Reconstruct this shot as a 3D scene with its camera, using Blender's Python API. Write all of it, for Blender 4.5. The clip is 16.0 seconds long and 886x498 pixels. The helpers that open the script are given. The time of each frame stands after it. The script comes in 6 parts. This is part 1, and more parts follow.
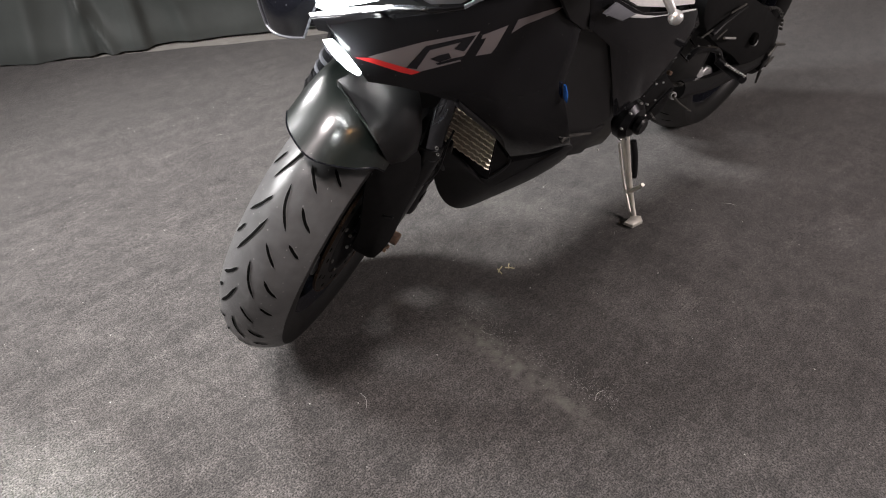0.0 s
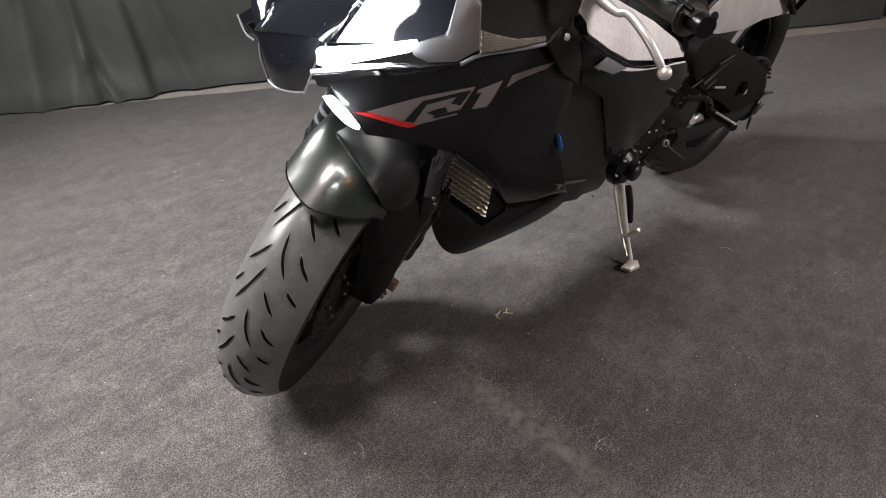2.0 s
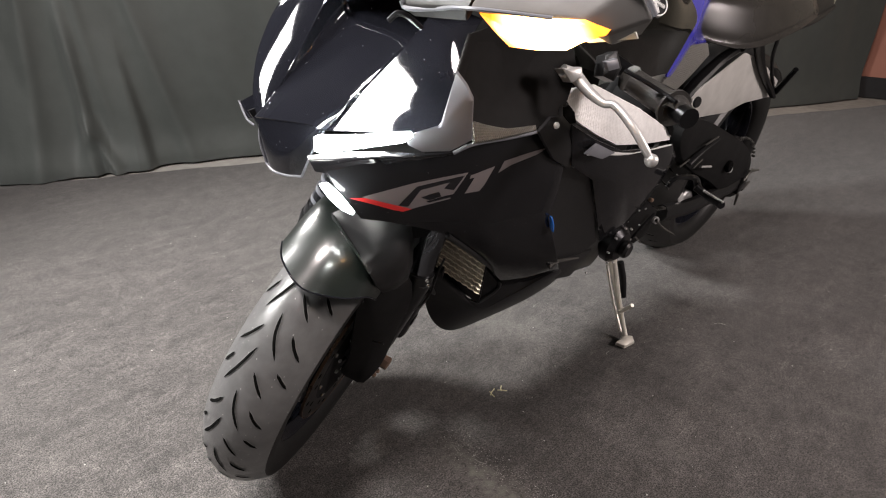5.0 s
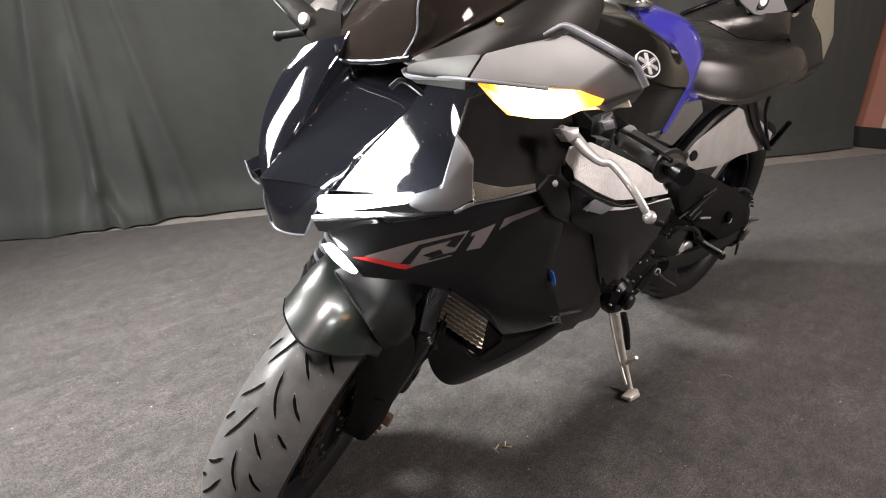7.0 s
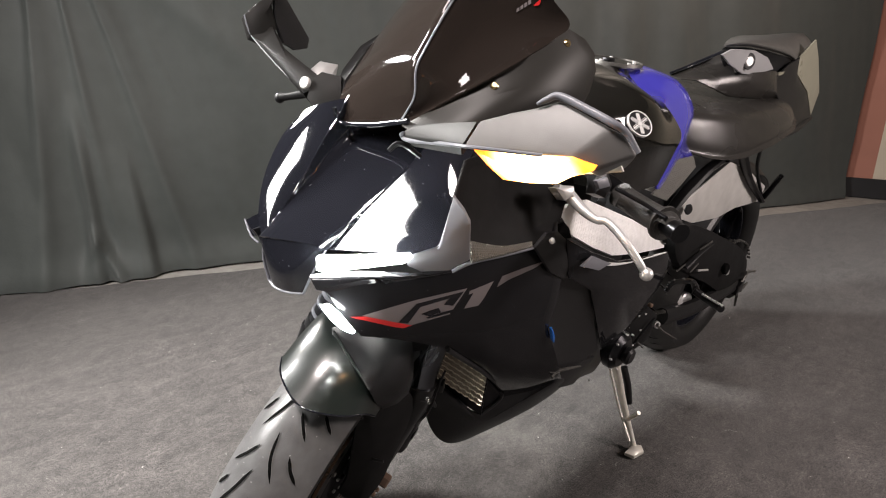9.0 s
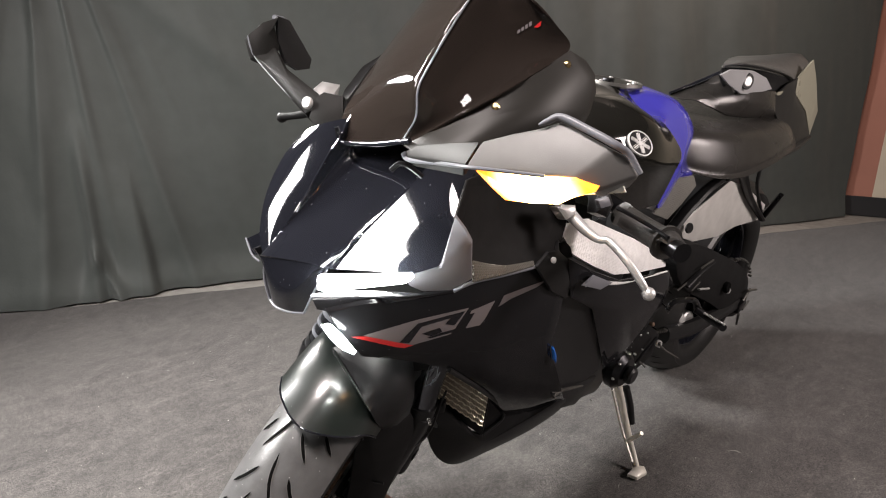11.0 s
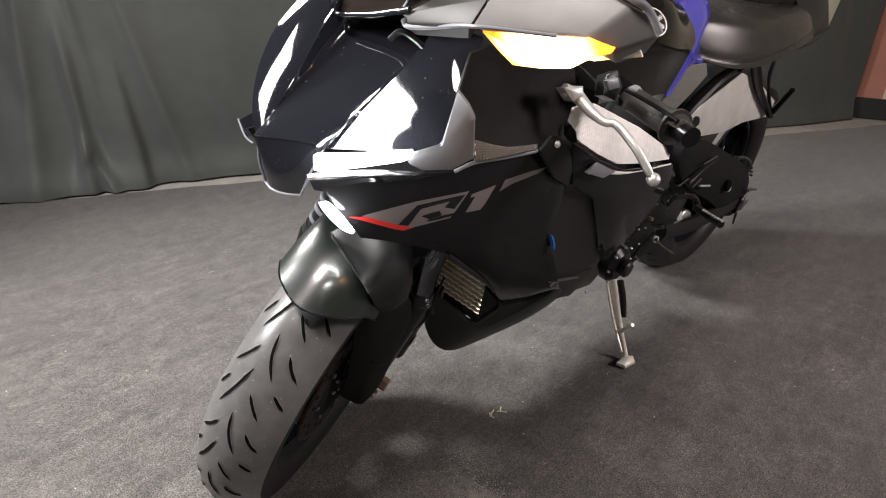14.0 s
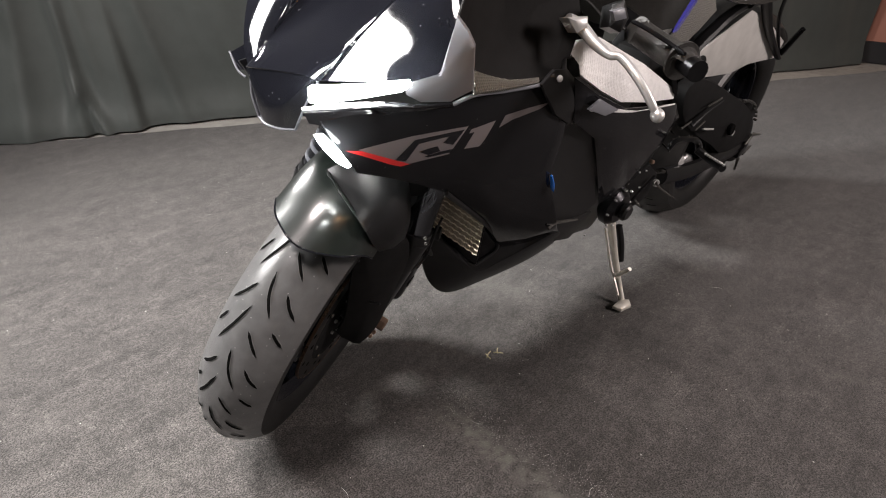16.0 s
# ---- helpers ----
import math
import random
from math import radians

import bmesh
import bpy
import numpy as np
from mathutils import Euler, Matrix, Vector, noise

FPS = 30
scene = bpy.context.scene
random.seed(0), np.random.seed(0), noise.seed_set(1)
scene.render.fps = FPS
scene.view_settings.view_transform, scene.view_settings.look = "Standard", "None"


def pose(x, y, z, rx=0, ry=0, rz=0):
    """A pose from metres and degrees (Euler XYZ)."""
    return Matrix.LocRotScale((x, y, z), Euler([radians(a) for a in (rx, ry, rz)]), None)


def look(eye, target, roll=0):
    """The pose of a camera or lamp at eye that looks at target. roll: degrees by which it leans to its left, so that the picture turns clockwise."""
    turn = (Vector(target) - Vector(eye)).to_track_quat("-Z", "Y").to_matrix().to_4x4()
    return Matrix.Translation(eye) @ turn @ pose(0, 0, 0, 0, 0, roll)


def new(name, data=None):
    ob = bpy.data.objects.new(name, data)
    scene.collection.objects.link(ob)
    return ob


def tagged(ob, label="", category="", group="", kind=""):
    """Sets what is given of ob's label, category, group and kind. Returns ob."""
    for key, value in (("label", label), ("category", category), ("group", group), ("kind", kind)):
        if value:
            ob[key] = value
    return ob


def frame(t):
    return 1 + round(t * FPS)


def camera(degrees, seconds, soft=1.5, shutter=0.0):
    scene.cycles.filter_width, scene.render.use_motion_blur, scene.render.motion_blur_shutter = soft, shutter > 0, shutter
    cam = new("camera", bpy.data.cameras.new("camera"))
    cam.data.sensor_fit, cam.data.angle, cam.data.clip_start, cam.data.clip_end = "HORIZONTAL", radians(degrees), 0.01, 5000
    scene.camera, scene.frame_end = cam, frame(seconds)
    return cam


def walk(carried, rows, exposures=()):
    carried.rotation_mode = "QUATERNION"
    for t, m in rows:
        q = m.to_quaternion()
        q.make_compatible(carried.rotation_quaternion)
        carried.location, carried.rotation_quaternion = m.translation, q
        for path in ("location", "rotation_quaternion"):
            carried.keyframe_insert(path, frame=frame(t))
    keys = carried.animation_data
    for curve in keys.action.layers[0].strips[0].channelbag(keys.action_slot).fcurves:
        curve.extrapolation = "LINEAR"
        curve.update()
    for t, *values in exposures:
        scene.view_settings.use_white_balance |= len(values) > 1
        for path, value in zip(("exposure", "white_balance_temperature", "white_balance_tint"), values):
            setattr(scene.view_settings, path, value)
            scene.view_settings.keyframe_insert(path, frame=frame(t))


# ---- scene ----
from mathutils.bvhtree import BVHTree
cam = camera(74.2, 16.0, soft=1.1)
PATH = [
    (0, (0.3894, 0.7776, 0.8957), (-0.5366, -0.1732, -0.1667), 0.13),
    (0.5, (0.3900, 0.7771, 0.8969), (-0.5514, -0.1860, -0.1405), 0.04),
    (1, (0.3892, 0.7772, 0.9008), (-0.5631, -0.1983, -0.1148), -0.11),
    (1.5, (0.3876, 0.7766, 0.9031), (-0.5765, -0.2124, -0.0881), -0.13),
    (2, (0.3873, 0.7777, 0.9062), (-0.5916, -0.2213, -0.0600), 0.09),
    (2.5, (0.3861, 0.7779, 0.9092), (-0.6066, -0.2328, -0.0304), 0.17),
    (3, (0.3859, 0.7753, 0.9124), (-0.6218, -0.2473, 0.0020), 0.28),
    (3.5, (0.3857, 0.7733, 0.9144), (-0.6403, -0.2570, 0.0336), 0.43),
    (4, (0.3833, 0.7733, 0.9173), (-0.6557, -0.2657, 0.0624), 0.56),
    (6.5, (0.3807, 0.7747, 0.9310), (-0.7089, -0.3238, 0.2267), 0.27),
    (7, (0.3810, 0.7747, 0.9347), (-0.7173, -0.3353, 0.2625), 0.11),
    (7.5, (0.3813, 0.7735, 0.9374), (-0.7279, -0.3457, 0.2995), 0.17),
    (8, (0.3818, 0.7730, 0.9401), (-0.7383, -0.3546, 0.3369), 0.07),
    (8.5, (0.3804, 0.7728, 0.9424), (-0.7491, -0.3621, 0.3715), -0.05),
    (9, (0.3792, 0.7743, 0.9453), (-0.7580, -0.3693, 0.4078), -0.13),
    (9.5, (0.3785, 0.7741, 0.9470), (-0.7640, -0.3776, 0.4389), -0.14),
    (9.7, (0.3784, 0.7739, 0.9473), (-0.7650, -0.3790, 0.4488), -0.13),
    (10.45, (0.3785, 0.7728, 0.9478), (-0.7665, -0.3800, 0.4650), -0.10),
    (11.8, (0.3795, 0.7700, 0.9430), (-0.7600, -0.3765, 0.4160), -0.03),
    (12, (0.3796, 0.7695, 0.9414), (-0.7553, -0.3730, 0.3966), 0.03),
    (12.5, (0.3780, 0.7682, 0.9353), (-0.7423, -0.3594, 0.3326), 0.38),
    (13, (0.3766, 0.7666, 0.9294), (-0.7282, -0.3432, 0.2678), 0.50),
    (13.5, (0.3768, 0.7653, 0.9242), (-0.7160, -0.3265, 0.2143), 0.47),
    (14, (0.3780, 0.7650, 0.9192), (-0.7056, -0.3084, 0.1685), 0.81),
    (14.5, (0.3772, 0.7643, 0.9143), (-0.6973, -0.2928, 0.1281), 1.03),
    (15, (0.3772, 0.7656, 0.9117), (-0.6878, -0.2798, 0.0975), 1.12),
    (15.5, (0.3774, 0.7663, 0.9085), (-0.6752, -0.2680, 0.0645), 1.17),
    (16, (0.3769, 0.7644, 0.9036), (-0.6614, -0.2527, 0.0218), 1.28),
]
walk(cam, [(t, look(eye, target, roll)) for t, eye, target, roll in PATH], [(0.0, 0.66, 6580, 19), (4.0, 0.80, 6700, 18), (7.0, 0.97, 6750, 18), (13.0, 0.97, 6750, 18), (16.0, 0.82, 6700, 18)])

# ---- light ----
world = bpy.data.worlds.new("room_air")
world.use_nodes = True
world.node_tree.nodes["Background"].inputs[0].default_value = (0.9, 0.95, 1.0, 1)
world.node_tree.nodes["Background"].inputs[1].default_value = 0.02
scene.world = world
scene.view_settings.exposure = 0.0


def area_lamp(name, eye, target, sx, sy, watts, colour, spread=180):
    data = bpy.data.lights.new(name, "AREA")
    data.shape, data.size, data.size_y = "RECTANGLE", sx, sy
    data.energy, data.color = watts, colour
    ob = new(name, data)
    ob.matrix_world = look(eye, target)
    data.spread = radians(spread)
    return ob


area_lamp("softbox_lamp", (1.10, -1.16, 1.73), (0.0, 0.1, 0.75), 0.52, 0.56, 34, (0.95, 1.0, 0.97), 165)
area_lamp("back_lamp", (0.04, -1.62, 1.88), (-0.05, 0.6, 0.0), 0.46, 0.46, 24, (0.96, 1.0, 0.96), 115)
# unseen lamp with no known source, added to brighten the curtain's right end
area_lamp("curtain_fill_lamp", (-2.8, 0.1, 2.70), (-3.1, -0.85, 1.9), 0.32, 0.32, 10, (1.0, 0.84, 0.72), 130)
area_lamp("stand_lamp", (-1.45, 2.0, 1.40), (-0.8, 0.2, 0.5), 0.45, 0.45, 16, (1.0, 0.93, 0.88), 170)
area_lamp("ceiling_lamp", (0.80, 0.45, 2.74), (0.80, 0.45, 0.0), 0.55, 0.55, 31, (1.0, 0.95, 0.91), 160)
area_lamp("headlight_beam", (0.060, 0.08, 0.635), (0.80, 0.0, 0.0), 0.05, 0.03, 1.7, (0.88, 1.0, 0.92), 46)


# ---- materials ----
def material(name, colour, rough=0.5, metal=0.0, vary=0.15, scale=30.0, bump=0.0, bump_scale=200.0,
             coat=0.0, rough_vary=0.1, spread=None, sheen=0.0, detail=6.0):
    """A principled surface with grain at two scales, in the object's own metres."""
    m = bpy.data.materials.new(name)
    m.use_nodes = True
    nt = m.node_tree
    n, link = nt.nodes, nt.links.new
    b = n["Principled BSDF"]
    b.inputs["Metallic"].default_value = metal
    b.inputs["Coat Weight"].default_value = coat
    b.inputs["Coat Roughness"].default_value = 0.03
    b.inputs["Sheen Weight"].default_value = sheen
    tc = n.new("ShaderNodeTexCoord")
    big, small = n.new("ShaderNodeTexNoise"), n.new("ShaderNodeTexNoise")
    big.inputs["Scale"].default_value, big.inputs["Detail"].default_value = scale * 0.15, detail
    small.inputs["Scale"].default_value, small.inputs["Detail"].default_value = scale, 3.0
    link(tc.outputs["Object"], big.inputs["Vector"])
    link(tc.outputs["Object"], small.inputs["Vector"])
    mix = n.new("ShaderNodeMath")
    mix.operation = "ADD"
    link(big.outputs["Fac"], mix.inputs[0])
    link(small.outputs["Fac"], mix.inputs[1])
    ramp = n.new("ShaderNodeMapRange")
    ramp.inputs["From Min"].default_value, ramp.inputs["From Max"].default_value = 0.6, 1.4
    ramp.inputs["To Min"].default_value, ramp.inputs["To Max"].default_value = 1 - vary, 1 + vary
    link(mix.outputs[0], ramp.inputs["Value"])
    tint = n.new("ShaderNodeVectorMath")
    tint.operation = "SCALE"
    tint.inputs[0].default_value = colour
    link(ramp.outputs[0], tint.inputs["Scale"])
    link(tint.outputs[0], b.inputs["Base Color"])
    rr = n.new("ShaderNodeMapRange")
    rr.inputs["From Min"].default_value, rr.inputs["From Max"].default_value = 0.3, 0.7
    rr.inputs["To Min"].default_value = max(0.02, rough - rough_vary * rough)
    rr.inputs["To Max"].default_value = min(1.0, rough + rough_vary * rough)
    link(big.outputs["Fac"], rr.inputs["Value"])
    link(rr.outputs[0], b.inputs["Roughness"])
    if bump:
        bn = n.new("ShaderNodeTexNoise")
        bn.inputs["Scale"].default_value, bn.inputs["Detail"].default_value = bump_scale, 4.0
        link(tc.outputs["Object"], bn.inputs["Vector"])
        bp = n.new("ShaderNodeBump")
        bp.inputs["Strength"].default_value, bp.inputs["Distance"].default_value = bump, 0.002
        link(bn.outputs["Fac"], bp.inputs["Height"])
        link(bp.outputs[0], b.inputs["Normal"])
    return m


def glow(name, colour, strength):
    m = bpy.data.materials.new(name)
    m.use_nodes = True
    b = m.node_tree.nodes["Principled BSDF"]
    b.inputs["Base Color"].default_value = (*colour, 1)
    b.inputs["Emission Color"].default_value = (*colour, 1)
    b.inputs["Emission Strength"].default_value = strength
    b.inputs["Roughness"].default_value = 0.15
    return m


def textured(name, colour, rough, metal, kind, scale, strength):
    """A surface with a pressed regular relief."""
    m = material(name, colour, rough, metal, vary=0.12, scale=60)
    nt = m.node_tree
    n, link = nt.nodes, nt.links.new
    tc = n.new("ShaderNodeTexCoord")
    if kind == "ribs":
        tx = n.new("ShaderNodeTexWave")
        tx.inputs["Scale"].default_value = scale
        tx.inputs["Distortion"].default_value = 0.0
        out = tx.outputs["Fac"]
    else:
        tx = n.new("ShaderNodeTexVoronoi")
        tx.inputs["Scale"].default_value = scale
        tx.inputs["Randomness"].default_value = 0.25
        out = tx.outputs["Distance"]
    link(tc.outputs["Object"], tx.inputs["Vector"])
    bp = n.new("ShaderNodeBump")
    bp.inputs["Strength"].default_value, bp.inputs["Distance"].default_value = strength, 0.003
    link(out, bp.inputs["Height"])
    link(bp.outputs[0], n["Principled BSDF"].inputs["Normal"])
    return m


GLOSS = material("black_gloss_paint", (0.0090, 0.0096, 0.0130), 0.05, vary=0.2, scale=8, coat=0.1)
SIDE = material("black_side_paint", (0.0150, 0.0152, 0.0170), 0.07, vary=0.2, scale=8)
SIDE.node_tree.nodes["Principled BSDF"].inputs["Specular IOR Level"].default_value = 0.12
# black paint; the greenish light it reflects is put into the base colour
FENDER = material("black_paint_greenish_light", (0.0080, 0.0115, 0.0098), 0.30, vary=0.2, scale=8, coat=0.9)
FENDER.node_tree.nodes["Principled BSDF"].inputs["Coat Roughness"].default_value = 0.14
SATIN = material("black_satin_plastic", (0.0140, 0.0140, 0.0148), 0.38, vary=0.2, scale=60, bump=0.08, bump_scale=900)
# satin grey plastic; also drawn along black edges in place of their highlights
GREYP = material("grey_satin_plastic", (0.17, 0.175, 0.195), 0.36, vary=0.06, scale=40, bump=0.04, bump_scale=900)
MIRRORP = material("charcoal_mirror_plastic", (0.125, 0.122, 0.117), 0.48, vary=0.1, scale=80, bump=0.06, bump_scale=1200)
# darker copy of the mirror plastic: shade on stalks and far mirror put in
MIRRORSHADE = material("shaded_mirror_plastic", (0.014, 0.0135, 0.0125), 0.55, vary=0.1, scale=80, bump=0.05, bump_scale=1200)
MIRRORSHADE.node_tree.nodes["Principled BSDF"].inputs["Specular IOR Level"].default_value = 0.12
PADP = material("charcoal_pad_vinyl", (0.085, 0.083, 0.078), 0.42, vary=0.12, scale=60, bump=0.08, bump_scale=900)
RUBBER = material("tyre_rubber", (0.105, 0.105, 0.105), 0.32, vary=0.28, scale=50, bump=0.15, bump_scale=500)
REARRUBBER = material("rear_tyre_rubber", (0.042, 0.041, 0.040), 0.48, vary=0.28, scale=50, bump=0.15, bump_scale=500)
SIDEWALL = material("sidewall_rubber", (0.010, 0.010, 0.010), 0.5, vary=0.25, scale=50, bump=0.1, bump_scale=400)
# pale rubber that carries the highlight on the tread cuts' edges
CUTSHINE = material("rubber_edge_highlight", (0.17, 0.17, 0.165), 0.6, vary=0.4, scale=80)
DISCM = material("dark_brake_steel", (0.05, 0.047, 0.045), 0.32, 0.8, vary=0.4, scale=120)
# near-black colour that stands in for shade in cuts, holes and slots
SHADEBLACK = material("recess_shade_black", (0.004, 0.004, 0.004), 0.9, vary=0.1)
SHADEBLACK.node_tree.nodes["Principled BSDF"].inputs["Specular IOR Level"].default_value = 0.05
GRIPR = material("grip_rubber", (0.030, 0.029, 0.027), 0.5, vary=0.2, bump=0.5, bump_scale=450)
LEGBLACK = material("deep_black_plastic", (0.0150, 0.0148, 0.0150), 0.55, vary=0.2, scale=60, bump=0.06, bump_scale=900)
LEGBLACK.node_tree.nodes["Principled BSDF"].inputs["Specular IOR Level"].default_value = 0.04
SATIN.node_tree.nodes["Principled BSDF"].inputs["Specular IOR Level"].default_value = 0.28
METAL = material("cast_aluminium", (0.74, 0.74, 0.73), 0.45, 0.7, vary=0.08, scale=60, bump=0.05, bump_scale=700)
# near-white base colour that carries the frame edge's highlight
ALLOYSHINE = material("pale_alloy_highlight", (0.90, 0.90, 0.89), 0.35, 0.1, vary=0.05, scale=40)
STEEL = material("stand_metal", (0.80, 0.77, 0.69), 0.40, 0.25, vary=0.14, scale=50, bump=0.05, bump_scale=600)
FORKM = material("black_anodised_tube", (0.10, 0.104, 0.115), 0.16, 0.85, vary=0.15, scale=60)
DARKM = material("dark_anodised_metal", (0.022, 0.022, 0.024), 0.3, 0.8, vary=0.2, scale=60)
BRONZE = material("bronze_disc", (0.34, 0.22, 0.15), 0.28, 1.0, vary=0.2, scale=80)
COPPER = material("copper_nut", (0.36, 0.24, 0.18), 0.35, 0.8, vary=0.15)
BRASS = material("brass_screw", (0.75, 0.55, 0.28), 0.25, 1.0, vary=0.1)
VINYL = material("seat_vinyl", (0.027, 0.025, 0.023), 0.27, vary=0.2, scale=40, bump=0.2, bump_scale=700)
BLUE = material("blue_paint", (0.065, 0.060, 0.50), 0.12, vary=0.08, scale=20, coat=0.6)
WING = material("wing_black_paint", (0.024, 0.0225, 0.020), 0.50, vary=0.15, scale=10)
WING.node_tree.nodes["Principled BSDF"].inputs["Specular IOR Level"].default_value = 0.3
TANKP = material("tank_black_paint", (0.010, 0.0095, 0.008), 0.10, vary=0.2, scale=10, coat=0.5)
PLATE = material("grey_plate_paint", (0.34, 0.34, 0.35), 0.4, vary=0.06, scale=40)
KHAKI = material("tail_grey_paint", (0.28, 0.27, 0.21), 0.3, vary=0.1, scale=30)
HUGGER = material("grey_undertray", (0.46, 0.45, 0.43), 0.42, vary=0.2, scale=25)
DECAL = material("decal_grey", (0.20, 0.18, 0.185), 0.3, vary=0.05)
RED = material("decal_red", (0.75, 0.03, 0.03), 0.3, vary=0.05)
WHITE = material("white_print", (0.75, 0.75, 0.74), 0.4, vary=0.05)
BLUELENS = material("blue_trim", (0.02, 0.16, 0.6), 0.2, vary=0.05)
DIMPLE = textured("dimpled_aluminium_foil", (0.92, 0.91, 0.90), 0.5, 0.1, "cells", 190, 0.35)
PADTEX = textured("knee_pad_rubber", (0.16, 0.155, 0.14), 0.5, 0.0, "cells", 220, 0.9)
CARBON = textured("ribbed_carbon_strip", (0.12, 0.115, 0.10), 0.35, 0.2, "ribs", 90, 0.9)
CHAINM = material("dull_chain_steel", (0.15, 0.145, 0.135), 0.42, 0.7, vary=0.3, scale=90)
FINBED = material("radiator_fin_bed", (0.36, 0.31, 0.24), 0.5, 0.3, vary=0.35, scale=150)
FIN = material("radiator_fin", (0.88, 0.82, 0.68), 0.36, 0.45, vary=0.35, scale=120)
LAMPWHITE = glow("white_led", (0.90, 1.0, 0.95), 36)


def indicator_glow():
    """A lit amber lens: a yellow-white heart that falls off to amber at the tips."""
    m = glow("lit_amber_lens", (1.0, 0.30, 0.03), 2.0)
    n, link = m.node_tree.nodes, m.node_tree.links.new
    b = n["Principled BSDF"]
    tc, mp, far = n.new("ShaderNodeTexCoord"), n.new("ShaderNodeMapping"), n.new("ShaderNodeVectorMath")
    mp.vector_type = "TEXTURE"
    mp.inputs["Location"].default_value = (0.5, 0.5, 0.5)
    mp.inputs["Scale"].default_value = (0.62, 0.46, 0.60)
    link(tc.outputs["Generated"], mp.inputs["Vector"])
    far.operation = "LENGTH"
    link(mp.outputs[0], far.inputs[0])
    ramp = n.new("ShaderNodeValToRGB")
    ramp.color_ramp.elements[0].color, ramp.color_ramp.elements[0].position = (1.0, 0.66, 0.26, 1), 0.55
    ramp.color_ramp.elements[1].color, ramp.color_ramp.elements[1].position = (1.0, 0.26, 0.02, 1), 1.0
    power = n.new("ShaderNodeMapRange")
    power.inputs["From Min"].default_value, power.inputs["From Max"].default_value = 0.5, 1.05
    power.inputs["To Min"].default_value, power.inputs["To Max"].default_value = 16.0, 1.5
    link(far.outputs["Value"], ramp.inputs["Fac"])
    link(far.outputs["Value"], power.inputs["Value"])
    link(ramp.outputs["Color"], b.inputs["Emission Color"])
    link(power.outputs[0], b.inputs["Emission Strength"])
    return m


AMBER = indicator_glow()


def dusty(m, scale, cut, colour):
    """Scatters fine specks of dust over a surface."""
    n, link = m.node_tree.nodes, m.node_tree.links.new
    b = n["Principled BSDF"]
    src = b.inputs["Base Color"].links[0].from_socket
    tc, vo, less, mix = n.new("ShaderNodeTexCoord"), n.new("ShaderNodeTexVoronoi"), n.new("ShaderNodeMath"), n.new("ShaderNodeMix")
    vo.inputs["Scale"].default_value = scale
    less.operation, less.inputs[1].default_value = "LESS_THAN", cut
    mix.data_type = "RGBA"
    link(tc.outputs["Object"], vo.inputs["Vector"])
    link(vo.outputs["Distance"], less.inputs[0])
    link(less.outputs[0], mix.inputs[0])
    link(src, mix.inputs[6])
    mix.inputs[7].default_value = (*colour, 1)
    link(mix.outputs[2], b.inputs["Base Color"])


dusty(GLOSS, 75, 0.055, (0.16, 0.16, 0.16))
dusty(SIDE, 75, 0.045, (0.12, 0.12, 0.12))
dusty(FENDER, 75, 0.055, (0.14, 0.14, 0.14))
dusty(RUBBER, 90, 0.08, (0.30, 0.30, 0.29))


def smoked():
    m = material("smoked_screen", (0.027, 0.021, 0.018), 0.05, vary=0.1)
    b = m.node_tree.nodes["Principled BSDF"]
    b.inputs["Transmission Weight"].default_value = 0.25
    b.inputs["IOR"].default_value = 1.38
    b.inputs["Specular IOR Level"].default_value = 0.22
    return m


SMOKE = smoked()


